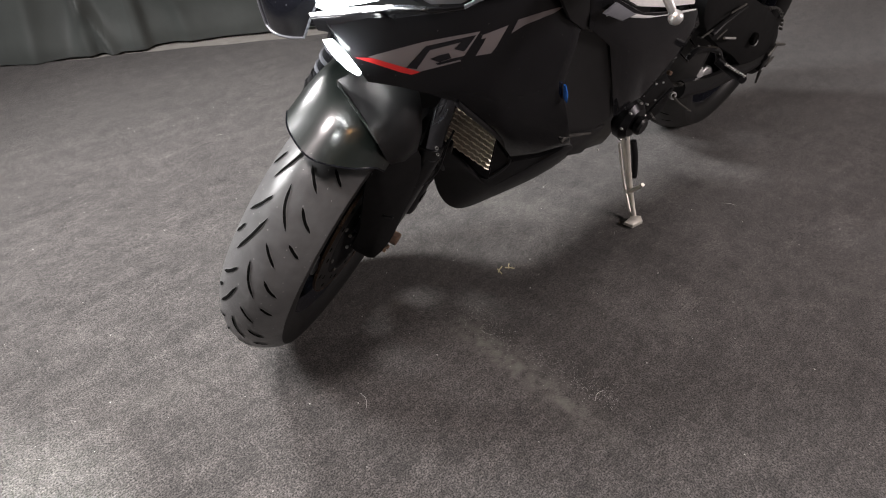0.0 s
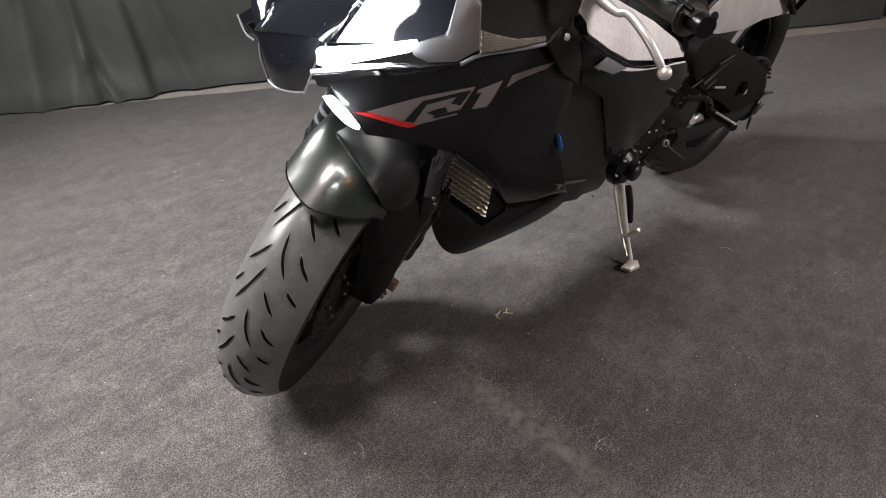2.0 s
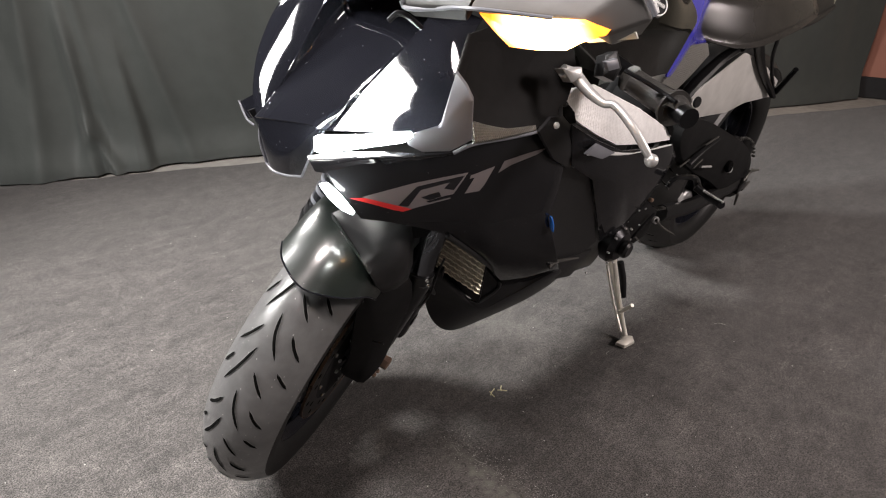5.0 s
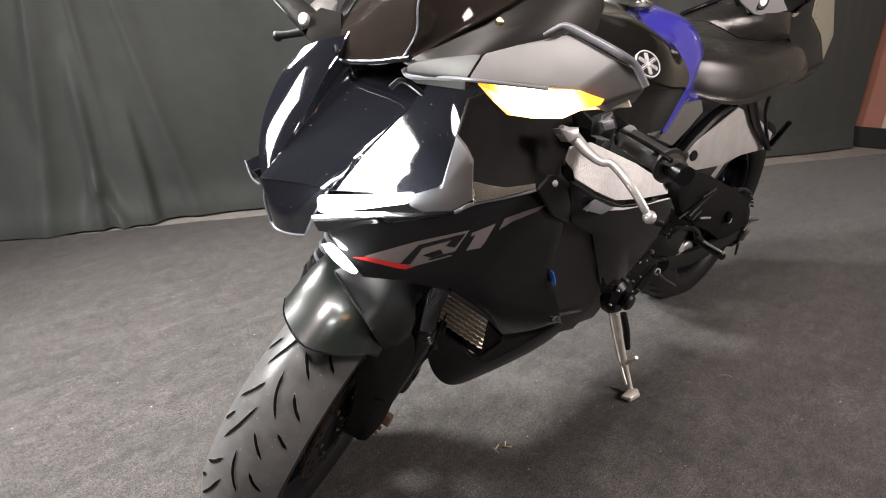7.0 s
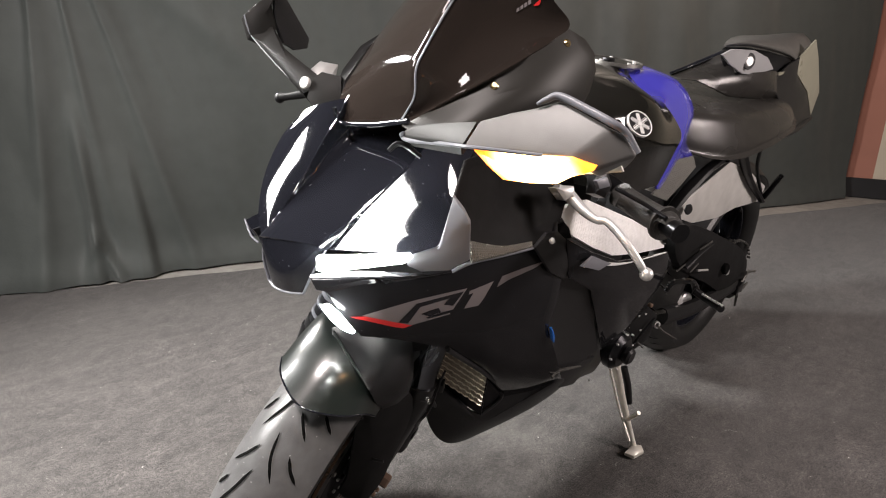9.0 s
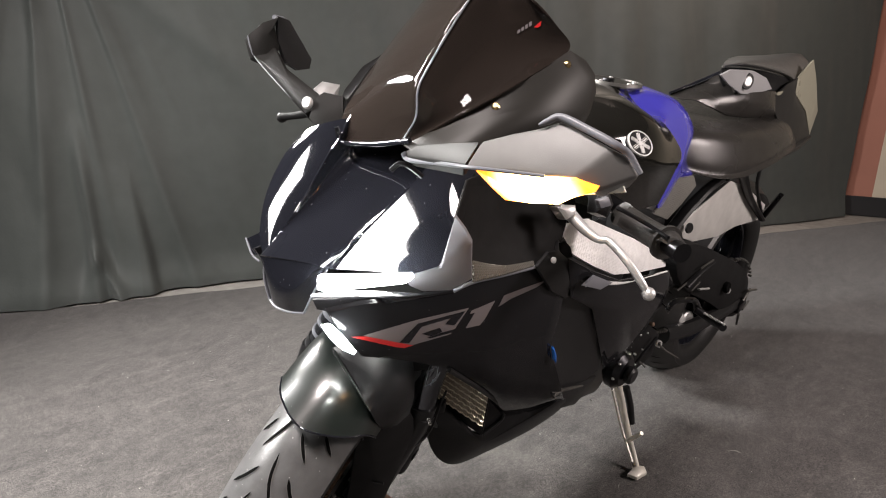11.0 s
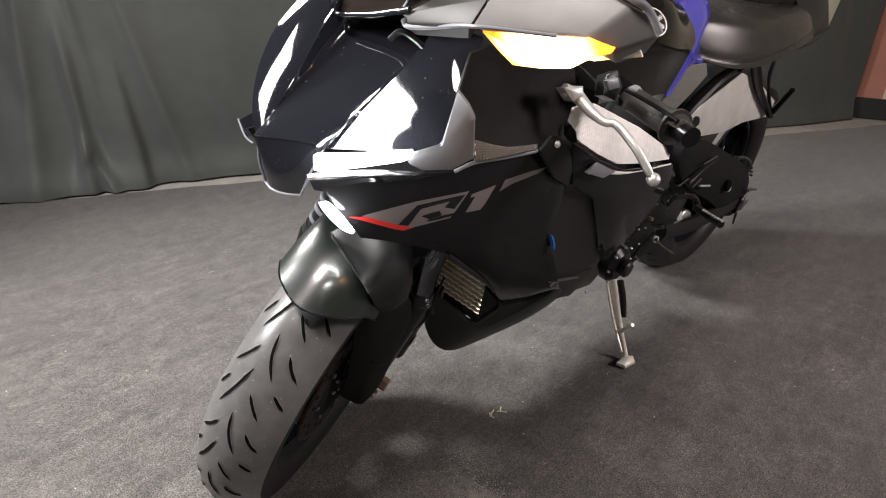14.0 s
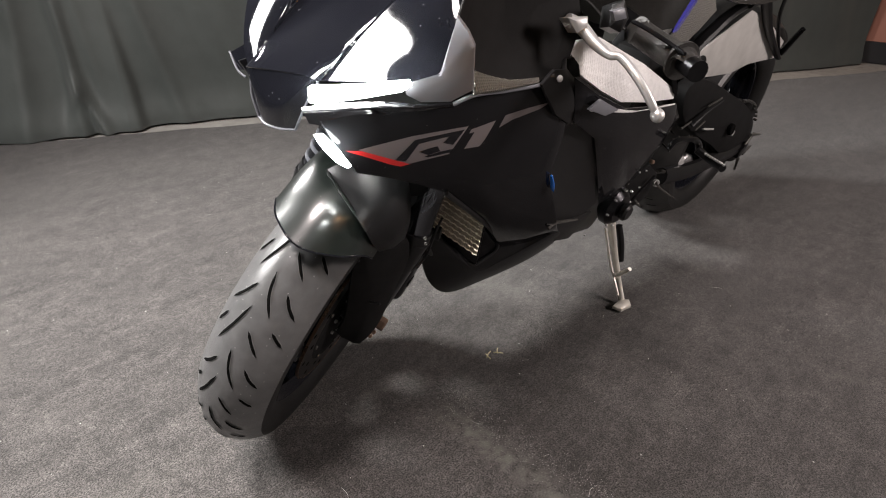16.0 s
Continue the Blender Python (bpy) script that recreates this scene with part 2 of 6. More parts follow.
def carpet():
    """Needle felt: a fine speckle of fibres, slightly worn and streaked."""
    m = bpy.data.materials.new("grey_carpet")
    m.use_nodes = True
    n, link = m.node_tree.nodes, m.node_tree.links.new
    b = n["Principled BSDF"]
    b.inputs["Roughness"].default_value = 0.95
    b.inputs["Sheen Weight"].default_value = 0.25
    tc = n.new("ShaderNodeTexCoord")
    total = None
    for scale, detail, low, high, cut in ((330, 4, 0.15, 2.0, 0.15), (95, 5, 0.62, 1.40, 0.2), (22, 7, 0.74, 1.28, 0.2), (3.5, 6, 0.87, 1.14, 0.2)):
        tx = n.new("ShaderNodeTexNoise")
        tx.inputs["Scale"].default_value, tx.inputs["Detail"].default_value = scale, detail
        link(tc.outputs["Object"], tx.inputs["Vector"])
        mr = n.new("ShaderNodeMapRange")
        mr.inputs["From Min"].default_value, mr.inputs["From Max"].default_value = 0.5 - cut, 0.5 + cut
        mr.inputs["To Min"].default_value, mr.inputs["To Max"].default_value = low, high
        link(tx.outputs["Fac"], mr.inputs["Value"])
        if total is None:
            grain, total = tx, mr.outputs[0]
        else:
            mul = n.new("ShaderNodeMath")
            mul.operation = "MULTIPLY"
            link(total, mul.inputs[0])
            link(mr.outputs[0], mul.inputs[1])
            total = mul.outputs[0]
    # streaks of the nap
    mp = n.new("ShaderNodeMapping")
    mp.inputs["Rotation"].default_value = (0, 0, radians(35))
    mp.inputs["Scale"].default_value = (1.0, 5.0, 1.0)
    link(tc.outputs["Object"], mp.inputs["Vector"])
    tx = n.new("ShaderNodeTexNoise")
    tx.inputs["Scale"].default_value, tx.inputs["Detail"].default_value = 6, 5
    link(mp.outputs[0], tx.inputs["Vector"])
    mr = n.new("ShaderNodeMapRange")
    mr.inputs["From Min"].default_value, mr.inputs["From Max"].default_value = 0.3, 0.7
    mr.inputs["To Min"].default_value, mr.inputs["To Max"].default_value = 0.82, 1.2
    link(tx.outputs["Fac"], mr.inputs["Value"])
    mul = n.new("ShaderNodeMath")
    mul.operation = "MULTIPLY"
    link(total, mul.inputs[0])
    link(mr.outputs[0], mul.inputs[1])
    total = mul.outputs[0]
    tint = n.new("ShaderNodeVectorMath")
    tint.operation = "SCALE"
    tint.inputs[0].default_value = (0.058, 0.053, 0.050)
    link(total, tint.inputs["Scale"])
    # dusty scuffs trodden into the felt, plus a streak and a patch of light painted as paler felt: two ends, half
    # width, strength
    colour = tint.outputs[0]
    grit = n.new("ShaderNodeTexNoise")
    grit.inputs["Scale"].default_value, grit.inputs["Detail"].default_value = 45, 8
    link(tc.outputs["Object"], grit.inputs["Vector"])
    # the first two paint in the light streak between the bike's shadows
    for p, q, wide, much in (((-0.236, 0.150), (-0.242, 0.420), 0.036, 1.0), ((-0.242, 0.300), (-0.236, 0.560), 0.044, 0.7), ((-0.242, 0.454), (-0.250, 0.486), 0.02, 0.7), ((-0.568, 0.468), (-0.567, 0.524), 0.022, 0.5),
                             ((-0.727, 0.586), (-0.718, 0.622), 0.014, 0.6), ((-0.938, 0.706), (-0.968, 0.751), 0.022, 0.45), 
                             # the next one paints in the patch of light through the wheel
                             ((-0.165, 0.030), (-0.195, 0.050), 0.035, 0.35), ((-0.621, -0.156), (-0.702, 0.038), 0.08, 0.4), ((0.390, -0.096), (0.148, -0.051), 0.04, 0.2)):
        dx, dy = q[0] - p[0], q[1] - p[1]
        mp = n.new("ShaderNodeMapping")
        mp.vector_type = "TEXTURE"
        mp.inputs["Location"].default_value = ((p[0] + q[0]) / 2, (p[1] + q[1]) / 2, 0)
        mp.inputs["Rotation"].default_value = (0, 0, math.atan2(dy, dx))
        mp.inputs["Scale"].default_value = (math.hypot(dx, dy) * 0.5 + wide, wide, 1)
        link(tc.outputs["Object"], mp.inputs["Vector"])
        far = n.new("ShaderNodeVectorMath")
        far.operation = "LENGTH"
        link(mp.outputs[0], far.inputs[0])
        mr = n.new("ShaderNodeMapRange")
        mr.interpolation_type = "SMOOTHSTEP"
        mr.inputs["From Min"].default_value, mr.inputs["From Max"].default_value = 1.25, 0.1
        mr.inputs["To Min"].default_value, mr.inputs["To Max"].default_value = 0, much
        link(far.outputs["Value"], mr.inputs["Value"])
        rough = n.new("ShaderNodeMapRange")
        rough.inputs["From Min"].default_value, rough.inputs["From Max"].default_value = 0.36, 0.66
        link(grit.outputs["Fac"], rough.inputs["Value"])
        mul = n.new("ShaderNodeMath")
        mul.operation = "MULTIPLY"
        link(mr.outputs[0], mul.inputs[0])
        link(rough.outputs[0], mul.inputs[1])
        mx = n.new("ShaderNodeMix")
        mx.data_type = "RGBA"
        link(mul.outputs[0], mx.inputs[0])
        link(colour, mx.inputs[6])
        mx.inputs[7].default_value = (0.150, 0.146, 0.130, 1)
        colour = mx.outputs[2]
    link(colour, b.inputs["Base Color"])
    bp = n.new("ShaderNodeBump")
    bp.inputs["Strength"].default_value, bp.inputs["Distance"].default_value = 0.8, 0.002
    link(grain.outputs["Fac"], bp.inputs["Height"])
    link(bp.outputs[0], b.inputs["Normal"])
    return m


CARPET = carpet()
CLOTH = material("dark_curtain_cloth", (0.071, 0.080, 0.075), 0.6, vary=0.12, scale=14, bump=0.25, bump_scale=90, sheen=0.15)
CONCRETE = material("pale_concrete", (0.34, 0.325, 0.30), 0.9, vary=0.25, scale=20, bump=0.3, bump_scale=150)
CREAM = material("cream_wall_paint", (0.72, 0.63, 0.50), 0.7, vary=0.06, scale=6)
TERRA = material("brick_red_paint", (0.50, 0.22, 0.16), 0.7, vary=0.08, scale=6)
SKIRT = material("black_skirting", (0.02, 0.02, 0.022), 0.5, vary=0.1)
CEILING = material("dark_ceiling", (0.16, 0.16, 0.16), 0.9, vary=0.1, scale=4)
PLASTER = material("charcoal_wall", (0.11, 0.11, 0.106), 0.9, vary=0.1, scale=4)


# ---- building tools ----
def part(name, bm, mat, parent=None, label="", flat=False, m=None):
    me = bpy.data.meshes.new(name)
    bmesh.ops.recalc_face_normals(bm, faces=bm.faces)
    bm.to_mesh(me)
    bm.free()
    me.materials.append(mat)
    if not flat:
        me.polygons.foreach_set("use_smooth", [True] * len(me.polygons))
        me.set_sharp_from_angle(angle=radians(38))
    ob = new(name, me)
    if parent:
        ob.parent = parent
    if m is not None:
        ob.matrix_basis = m
    if label:
        ob["label"] = label
    return ob


def empty(name, parent=None, m=None):
    ob = new(name)
    ob.empty_display_size = 0.05
    if parent:
        ob.parent = parent
    if m is not None:
        ob.matrix_basis = m
    return ob


def spline(pts, sub, closed=False):
    """A smooth line through the control points."""
    p = [Vector(q) for q in pts]
    n = len(p)
    out = []
    for k in range(n if closed else n - 1):
        a = p[(k - 1) % n] if closed or k else p[0] * 2 - p[1]
        b, c = p[k], p[(k + 1) % n]
        d = p[(k + 2) % n] if closed or k + 2 < n else p[-1] * 2 - p[-2]
        for i in range(sub):
            t = i / sub
            out.append(0.5 * (2 * b + (c - a) * t + (2 * a - 5 * b + 4 * c - d) * t * t + (3 * b - a - 3 * c + d) * t ** 3))
    if not closed:
        out.append(p[-1].copy())
    return out


def flip(pts):
    return [(x, -y, z) for x, y, z in pts]


def tuck(pts):
    return [(x - 0.06, -0.60 * y, z - 0.05) for x, y, z in pts]


def patch(pts, bulge=0.006, thick=0.004, centre=None, sub=1, rings=6, out=(0.4, 1, 0.3), lip=0.0015, via=()):
    """A moulded panel inside an outline, on a smooth curved face through it, with thickness and a rolled edge."""
    line = spline(pts, sub, True) if sub > 1 else [Vector(p) for p in pts]
    n = len(line)
    c = Vector(centre) if centre else sum(line, Vector()) / n
    nor = Vector()
    for k in range(n):
        nor += (line[k] - c).cross(line[(k + 1) % n] - c)
    nor.normalize()
    if nor.dot(Vector(out)) < 0:
        nor = -nor
    eu = nor.orthogonal().normalized()
    ev = nor.cross(eu)
    terms = lambda p: (1, (p - c).dot(eu), (p - c).dot(ev), (p - c).dot(eu) ** 2, (p - c).dot(ev) ** 2, (p - c).dot(eu) * (p - c).dot(ev))
    known = line + [Vector(p) for p in via] * 8 + ([c] if centre else [])
    full = len(known) >= 10
    cut = 6 if full else 3
    fit = np.linalg.lstsq(np.array([terms(p)[:cut] for p in known]), np.array([(p - c).dot(nor) for p in known]), rcond=None)[0]
    height = lambda p: float(np.dot(fit, terms(p)[:cut]))
    off = [(p - c).dot(nor) - height(p) for p in line]
    bm = bmesh.new()
    loops = [[bm.verts.new(p - nor * thick) for p in line], [bm.verts.new(p - nor * lip) for p in line]]
    for k in range(rings):
        s = 1 - k / rings
        s2 = s if k else 1 - min(0.04, lip * 8)
        row = []
        for i, p in enumerate(line):
            q = c + (p - c) * s2
            flat = q - nor * (q - c).dot(nor)
            row.append(bm.verts.new(flat + nor * (height(q) + off[i] * s2 ** 3 + bulge * (1 - s2 * s2))))
        loops.append(row)
    top = bm.verts.new(c + nor * (float(fit[0]) + bulge))
    for a, b in zip(loops, loops[1:]):
        for k in range(n):
            bm.faces.new((a[k], a[(k + 1) % n], b[(k + 1) % n], b[k]))
    for k in range(n):
        bm.faces.new((loops[-1][k], loops[-1][(k + 1) % n], top))
    back = bm.verts.new(c + nor * (float(fit[0]) + bulge - thick))
    for k in range(n):
        bm.faces.new((loops[0][(k + 1) % n], loops[0][k], back))
    return bm


def facets(polys, depth, shrink=0.85, out=(0.8, 0.2, 0.5), bevel=0.002):
    """A moulded shell: flat faces that share edges, closed by a smaller back."""
    bm, seen = bmesh.new(), {}
    for poly in polys:
        vs = []
        for p in poly:
            key = tuple(round(c, 4) for c in p)
            if key not in seen:
                seen[key] = bm.verts.new(p)
            vs.append(seen[key])
        bm.faces.new(vs)
    d = Vector(out).normalized() * depth
    c = sum((v.co for v in bm.verts), Vector()) / len(bm.verts)
    rim = [e for e in bm.edges if len(e.link_faces) == 1]
    made = bmesh.ops.extrude_edge_only(bm, edges=rim)["geom"]
    for v in made:
        if isinstance(v, bmesh.types.BMVert):
            v.co = c + (v.co - c) * shrink - d
    bmesh.ops.holes_fill(bm, edges=[e for e in bm.edges if len(e.link_faces) == 1], sides=0)
    bmesh.ops.recalc_face_normals(bm, faces=bm.faces)
    bmesh.ops.bevel(bm, geom=bm.edges[:], offset=bevel, segments=3, affect="EDGES", profile=0.6)
    return bm


def decal(polys, tree, lift=0.0008, cuts=7, out=(0.66, 0.56, 0.50)):
    """A thin print of several pieces that follows a panel."""
    bm, n = bmesh.new(), Vector(out).normalized()
    for pts in polys:
        bmesh.ops.triangulate(bm, faces=[bm.faces.new([bm.verts.new(p) for p in pts])])
    bmesh.ops.subdivide_edges(bm, edges=bm.edges[:], cuts=cuts, use_grid_fill=True)
    for v in bm.verts:
        place = tree.ray_cast(v.co + n * 0.06, -n)[0]
        v.co = (place or v.co) + n * lift
    return bm


def tube(pts, r, n=12, sub=6, squash=1.0):
    """A round bar along a smooth line; r is one radius or one for each control point."""
    line = spline(pts, sub)
    rs = r if isinstance(r, (list, tuple)) else [r] * len(pts)
    bm = bmesh.new()
    rows, side = [], None
    for k, p in enumerate(line):
        d = (line[min(k + 1, len(line) - 1)] - line[max(k - 1, 0)]).normalized()
        if side is None:
            side = d.cross(Vector((0, 0, 1)) if abs(d.z) < 0.9 else Vector((1, 0, 0))).normalized()
        side = (side - d * side.dot(d)).normalized()
        up = d.cross(side)
        f = k / max(1, len(line) - 1) * (len(rs) - 1)
        i = min(int(f), len(rs) - 2) if len(rs) > 1 else 0
        rad = rs[i] + (rs[min(i + 1, len(rs) - 1)] - rs[i]) * (f - i)
        rows.append([bm.verts.new(p + side * math.cos(a) * rad + up * math.sin(a) * rad * squash)
                     for a in (2 * math.pi * j / n for j in range(n))])
    for a, b in zip(rows, rows[1:]):
        for j in range(n):
            bm.faces.new((a[j], a[(j + 1) % n], b[(j + 1) % n], b[j]))
    bm.faces.new(rows[0][::-1])
    bm.faces.new(rows[-1])
    return bm


def loft(rows, sub=4, closed=False, thick=0.0, caps=False, cross=4):
    """A smooth skin over rows of control points; closed: each row runs round."""
    fine = [spline(r, cross, closed) for r in rows]
    cols = [spline(c, sub) for c in zip(*fine)]
    bm = bmesh.new()
    grid = [[bm.verts.new(p) for p in c] for c in cols]
    n = len(grid)
    for k in range(n if closed else n - 1):
        a, b = grid[k], grid[(k + 1) % n]
        for j in range(len(a) - 1):
            bm.faces.new((a[j], a[j + 1], b[j + 1], b[j]))
    if caps:
        bm.faces.new([c[0] for c in grid])
        bm.faces.new([c[-1] for c in grid][::-1])
    if thick:
        bmesh.ops.recalc_face_normals(bm, faces=bm.faces)
        bmesh.ops.solidify(bm, geom=bm.faces[:], thickness=thick)
    return bm


def box(sx, sy, sz, bevel=0.004, m=None, segs=2):
    bm = bmesh.new()
    bmesh.ops.create_cube(bm, size=1, matrix=Matrix.Diagonal((sx, sy, sz, 1)))
    if bevel:
        bmesh.ops.bevel(bm, geom=bm.edges[:], offset=bevel, segments=segs, affect="EDGES", profile=0.6)
    if m is not None:
        bmesh.ops.transform(bm, matrix=m, verts=bm.verts)
    return bm


def ring(profile, n=64, closed=True):
    """A turned body round the y axis; profile: (radius, y) points."""
    bm = bmesh.new()
    rows = []
    for k in range(n):
        a = 2 * math.pi * k / n
        rows.append([bm.verts.new((r * math.cos(a), y, r * math.sin(a))) for r, y in profile])
    for k in range(n):
        a, b = rows[k], rows[(k + 1) % n]
        for j in range(len(profile) if closed else len(profile) - 1):
            i = (j + 1) % len(profile)
            bm.faces.new((a[j], a[i], b[i], b[j]))
    return bm


def disc(r, depth, n=24, bevel=0.002):
    """A short turned plug along y, with a bevelled face."""
    return ring([(0.0005, -depth / 2), (r - bevel, -depth / 2), (r, -depth / 2 + bevel), (r, depth / 2 - bevel),
                 (r - bevel, depth / 2), (0.0005, depth / 2)], n, False)


def aim(p, d, roll=0):
    """A pose at p whose y axis points along d."""
    return Matrix.Translation(p) @ Vector(d).to_track_quat("Y", "Z").to_matrix().to_4x4() @ pose(0, 0, 0, 0, roll, 0)


def join(a, b):
    """Adds the bmesh b to a."""
    me = bpy.data.meshes.new("joined")
    b.to_mesh(me)
    b.free()
    a.from_mesh(me)
    bpy.data.meshes.remove(me)
    return a


# ---- the room ----
WALL = Vector((-0.891, 0.454, 0))
NORM = Vector((0.454, 0.891, 0))
EDGE = Vector((0.08, -2.10, 0))


def wall_box(name, a, b, height, thick, mat, label, z0=0.0):
    a, b = Vector(a), Vector(b)
    d = b - a
    m = Matrix.Translation(((a + b) / 2).to_3d() + Vector((0, 0, z0 + height / 2))) @ pose(0, 0, 0, 0, 0, math.degrees(math.atan2(d.y, d.x)))
    ob = part(name, box(d.length, thick, height, 0), mat, m=m, flat=True)
    return tagged(ob, label, kind="structure", category="wall")


def room():
    bm = bmesh.new()
    bmesh.ops.create_grid(bm, x_segments=1, y_segments=1, size=9)
    ob = part("floor", bm, CONCRETE, flat=True, m=pose(-2, 1, -0.007))
    tagged(ob, "pale bare concrete floor showing along the edge of the carpet", "floor", kind="structure")
    # the carpet, with a slightly wavering cut edge towards the curtain
    bm = bmesh.new()
    n = 160
    front, back = [], []
    for k in range(n + 1):
        s = -5.5 + 11.0 * k / n
        w = 0.006 * math.sin(s * 7.3) + 0.008 * math.sin(s * 2.1 + 1) + 0.004 * math.sin(s * 23)
        back.append(bm.verts.new(EDGE + WALL * s + NORM * w))
        front.append(bm.verts.new(EDGE + WALL * s + NORM * 6.0))
    low = [bm.verts.new(v.co - Vector((0, 0, 0.0065))) for v in back]
    for k in range(n):
        bm.faces.new((back[k], back[k + 1], front[k + 1], front[k]))
        bm.faces.new((low[k], low[k + 1], back[k + 1], back[k]))
    ob = part("carpet", bm, CARPET, flat=True)
    tagged(ob, "worn dark grey needle-felt carpet with lint, scuffs and a painted light streak", "carpet", kind="structure")
    # curtain
    bm = bmesh.new()
    rows, high = 120, 2.75
    spots = [-4.2 + 4.3 * k / 300 for k in range(300)] + [0.1 + 0.7 * k / 420 for k in range(420)] + [0.8 + 4.05 * k / 400 for k in range(401)]
    grid = []
    for s in spots:
        col = []
        for j in range(rows + 1):
            v = j / rows
            z = 0.004 + high * v
            # folds that fan out from a gathered point
            reach = max(0.04, 1.45 - z)
            u = (s - 0.34) / (0.14 + 0.36 * reach)
            fan = math.exp(-((u + 0.15) / 1.05) ** 4) * min(1.0, 0.35 + reach)
            fold = fan * (0.042 * math.exp(-(math.sin(u * 3.4 + 0.9 + 0.2 * math.sin(z * 5)) / 0.42) ** 2) + 0.024 * math.exp(-(math.sin(u * 7.1 + 2.0) / 0.4) ** 2) - 0.03 * max(0.0, -u))
            q = s + 1.2 * z - 2.16
            fold += 0.022 * math.exp(-((q / 0.10) ** 2)) * min(1.0, max(0.0, (z - 0.62) * 2.5))
            fold += 0.010 * math.sin(s * 21 + 3 * z) * math.exp(-((s - 1.05) / 0.18) ** 2) * math.exp(-((z - 0.45) / 0.25) ** 2)
            hem = math.exp(-((s - 0.42) / 0.2) ** 4) * math.exp(-(z / 0.12) ** 2)
            fold += 0.035 * hem
            # sharp creases low down, and the lapped hem of the front length of cloth
            low = min(1.0, max(0.0, (0.80 - z) / 0.3))
            fold += 0.060 * low * math.exp(-((s - 0.353) / 0.030) ** 2)
            fold += 0.075 * math.exp(-((s - 0.36 - 0.36 * (0.2 - z)) / 0.028) ** 2) * min(1.0, max(0.0, (0.26 - z) / 0.08))
            fold += 0.030 * math.exp(-((s - 0.352 + 0.25 * (0.2 - z)) / 0.028) ** 2) * min(1.0, max(0.0, (0.24 - z) / 0.08))
            lap = min(1.0, max(0.0, (0.60 - z) / 0.45)) * min(1.0, max(0.0, (s - 0.38) / 0.14))
            fold += 0.085 * lap / (1 + math.exp(max(-30.0, min(30.0, (s - 0.578 + 0.1 * z) / 0.007))))
            trail = 0.085 * min(1.0, max(0.0, (0.42 - s) / 0.34)) * math.exp(-(z / 0.30) ** 2)
            fold += 0.030 * math.sin(s * 5.1 + 0.8 + 1.6 * v) * math.sin(s * 1.7 + 0.3)
            fold += 0.020 * math.sin(s * 13 + 2.2 * math.sin(s * 2.1) + v) * (0.3 + 0.7 * (s > 2.5))
            fold += 0.05 * noise.noise(Vector((s * 0.8 + v * 0.9, v * 0.8, 3.1)))
            fold += 0.020 * noise.noise(Vector((s * 4 + v * 6, v * 2.2, 7.7))) + 0.007 * noise.noise(Vector((s * 14 + v * 9, v * 6, 2.2)))
            foot = math.exp(-((v / 0.035) ** 2))
            off = -0.11 - 0.055 * max(0, s) * 0.35 + fold * (0.55 + 0.45 * v) + trail + 0.035 * foot + 0.010 * foot * noise.noise(Vector((s * 6, 0.5, 1.1)))
            col.append(bm.verts.new(EDGE + WALL * s + NORM * off + Vector((0, 0, z))))
        grid.append(col)
    for a, b in zip(grid, grid[1:]):
        for j in range(rows):
            bm.faces.new((a[j], b[j], b[j + 1], a[j + 1]))
    ob = part("curtain", bm, CLOTH)
    tagged(ob, "dark grey-green cloth backdrop curtain hanging in loose folds", "curtain")
    back = EDGE - NORM * 0.45
    wall_box("wall_back", back - WALL * 5.5, back + WALL * 5.6, 2.8, 0.12, PLASTER, "plain plaster wall behind the curtain")
    # side wall with a red band beside the curtain's end
    a = Vector((-4.47, -0.16, 0))
    d = Vector((-0.30, 0.954, 0))
    red = a + d * 0.20
    wall_box("wall_side_band", a - d * 0.9, red, 2.8, 0.10, TERRA, "brick-red painted band of wall at the curtain's end")
    wall_box("wall_side", red, red + d * 5.0, 2.8, 0.10, CREAM, "cream painted wall")
    p = a - d * 0.9 + Vector((0.06, 0.02, 0))
    sk = wall_box("baseboard", p, p + d * 5.9, 0.13, 0.02, SKIRT, "black skirting board along the cream wall")
    sk["category"] = "baseboard"
    wall_box("wall_front", (3.0, -4.2, 0), (3.0, 5.2, 0), 2.8, 0.12, PLASTER, "plain charcoal wall")
    wall_box("wall_left", (3.0, 4.4, 0), (-6.5, 4.4, 0), 2.8, 0.12, PLASTER, "plain charcoal wall")
    bm = box(11, 11, 0.1, 0)
    ob = part("ceiling", bm, CEILING, flat=True, m=pose(-1.8, 0.5, 2.86))
    tagged(ob, "plain dark ceiling", "ceiling", kind="structure")


room()

# ---- the motorcycle ----
BIKE = empty("motorcycle", None, pose(0, 0, 0, -10.26, 0, 0))
tagged(BIKE, "black sports motorcycle with blue tank stripe leaning on its side stand", "motorcycle")
# front wheel's frame: x ahead, y along the axle to the left, z up
FRONT = BIKE.matrix_basis.inverted() @ pose(-0.105, -0.003, 0.279, 0, 0, 24.0) @ pose(0, 0, 0, -24.2, 0, 0)
REAR = pose(-1.45, 0.008, 0.322)


def tyre_mesh(radius, half, drop, rim):
    prof = []
    for k in range(17):
        w = -half + 2 * half * k / 16
        prof.append((radius - drop * abs(w / half) ** 2.2, w))
    prof += [(radius - drop - 0.006, half * 0.985), (radius - drop - 0.006, -half * 0.985)]
    return ring(prof, 96)


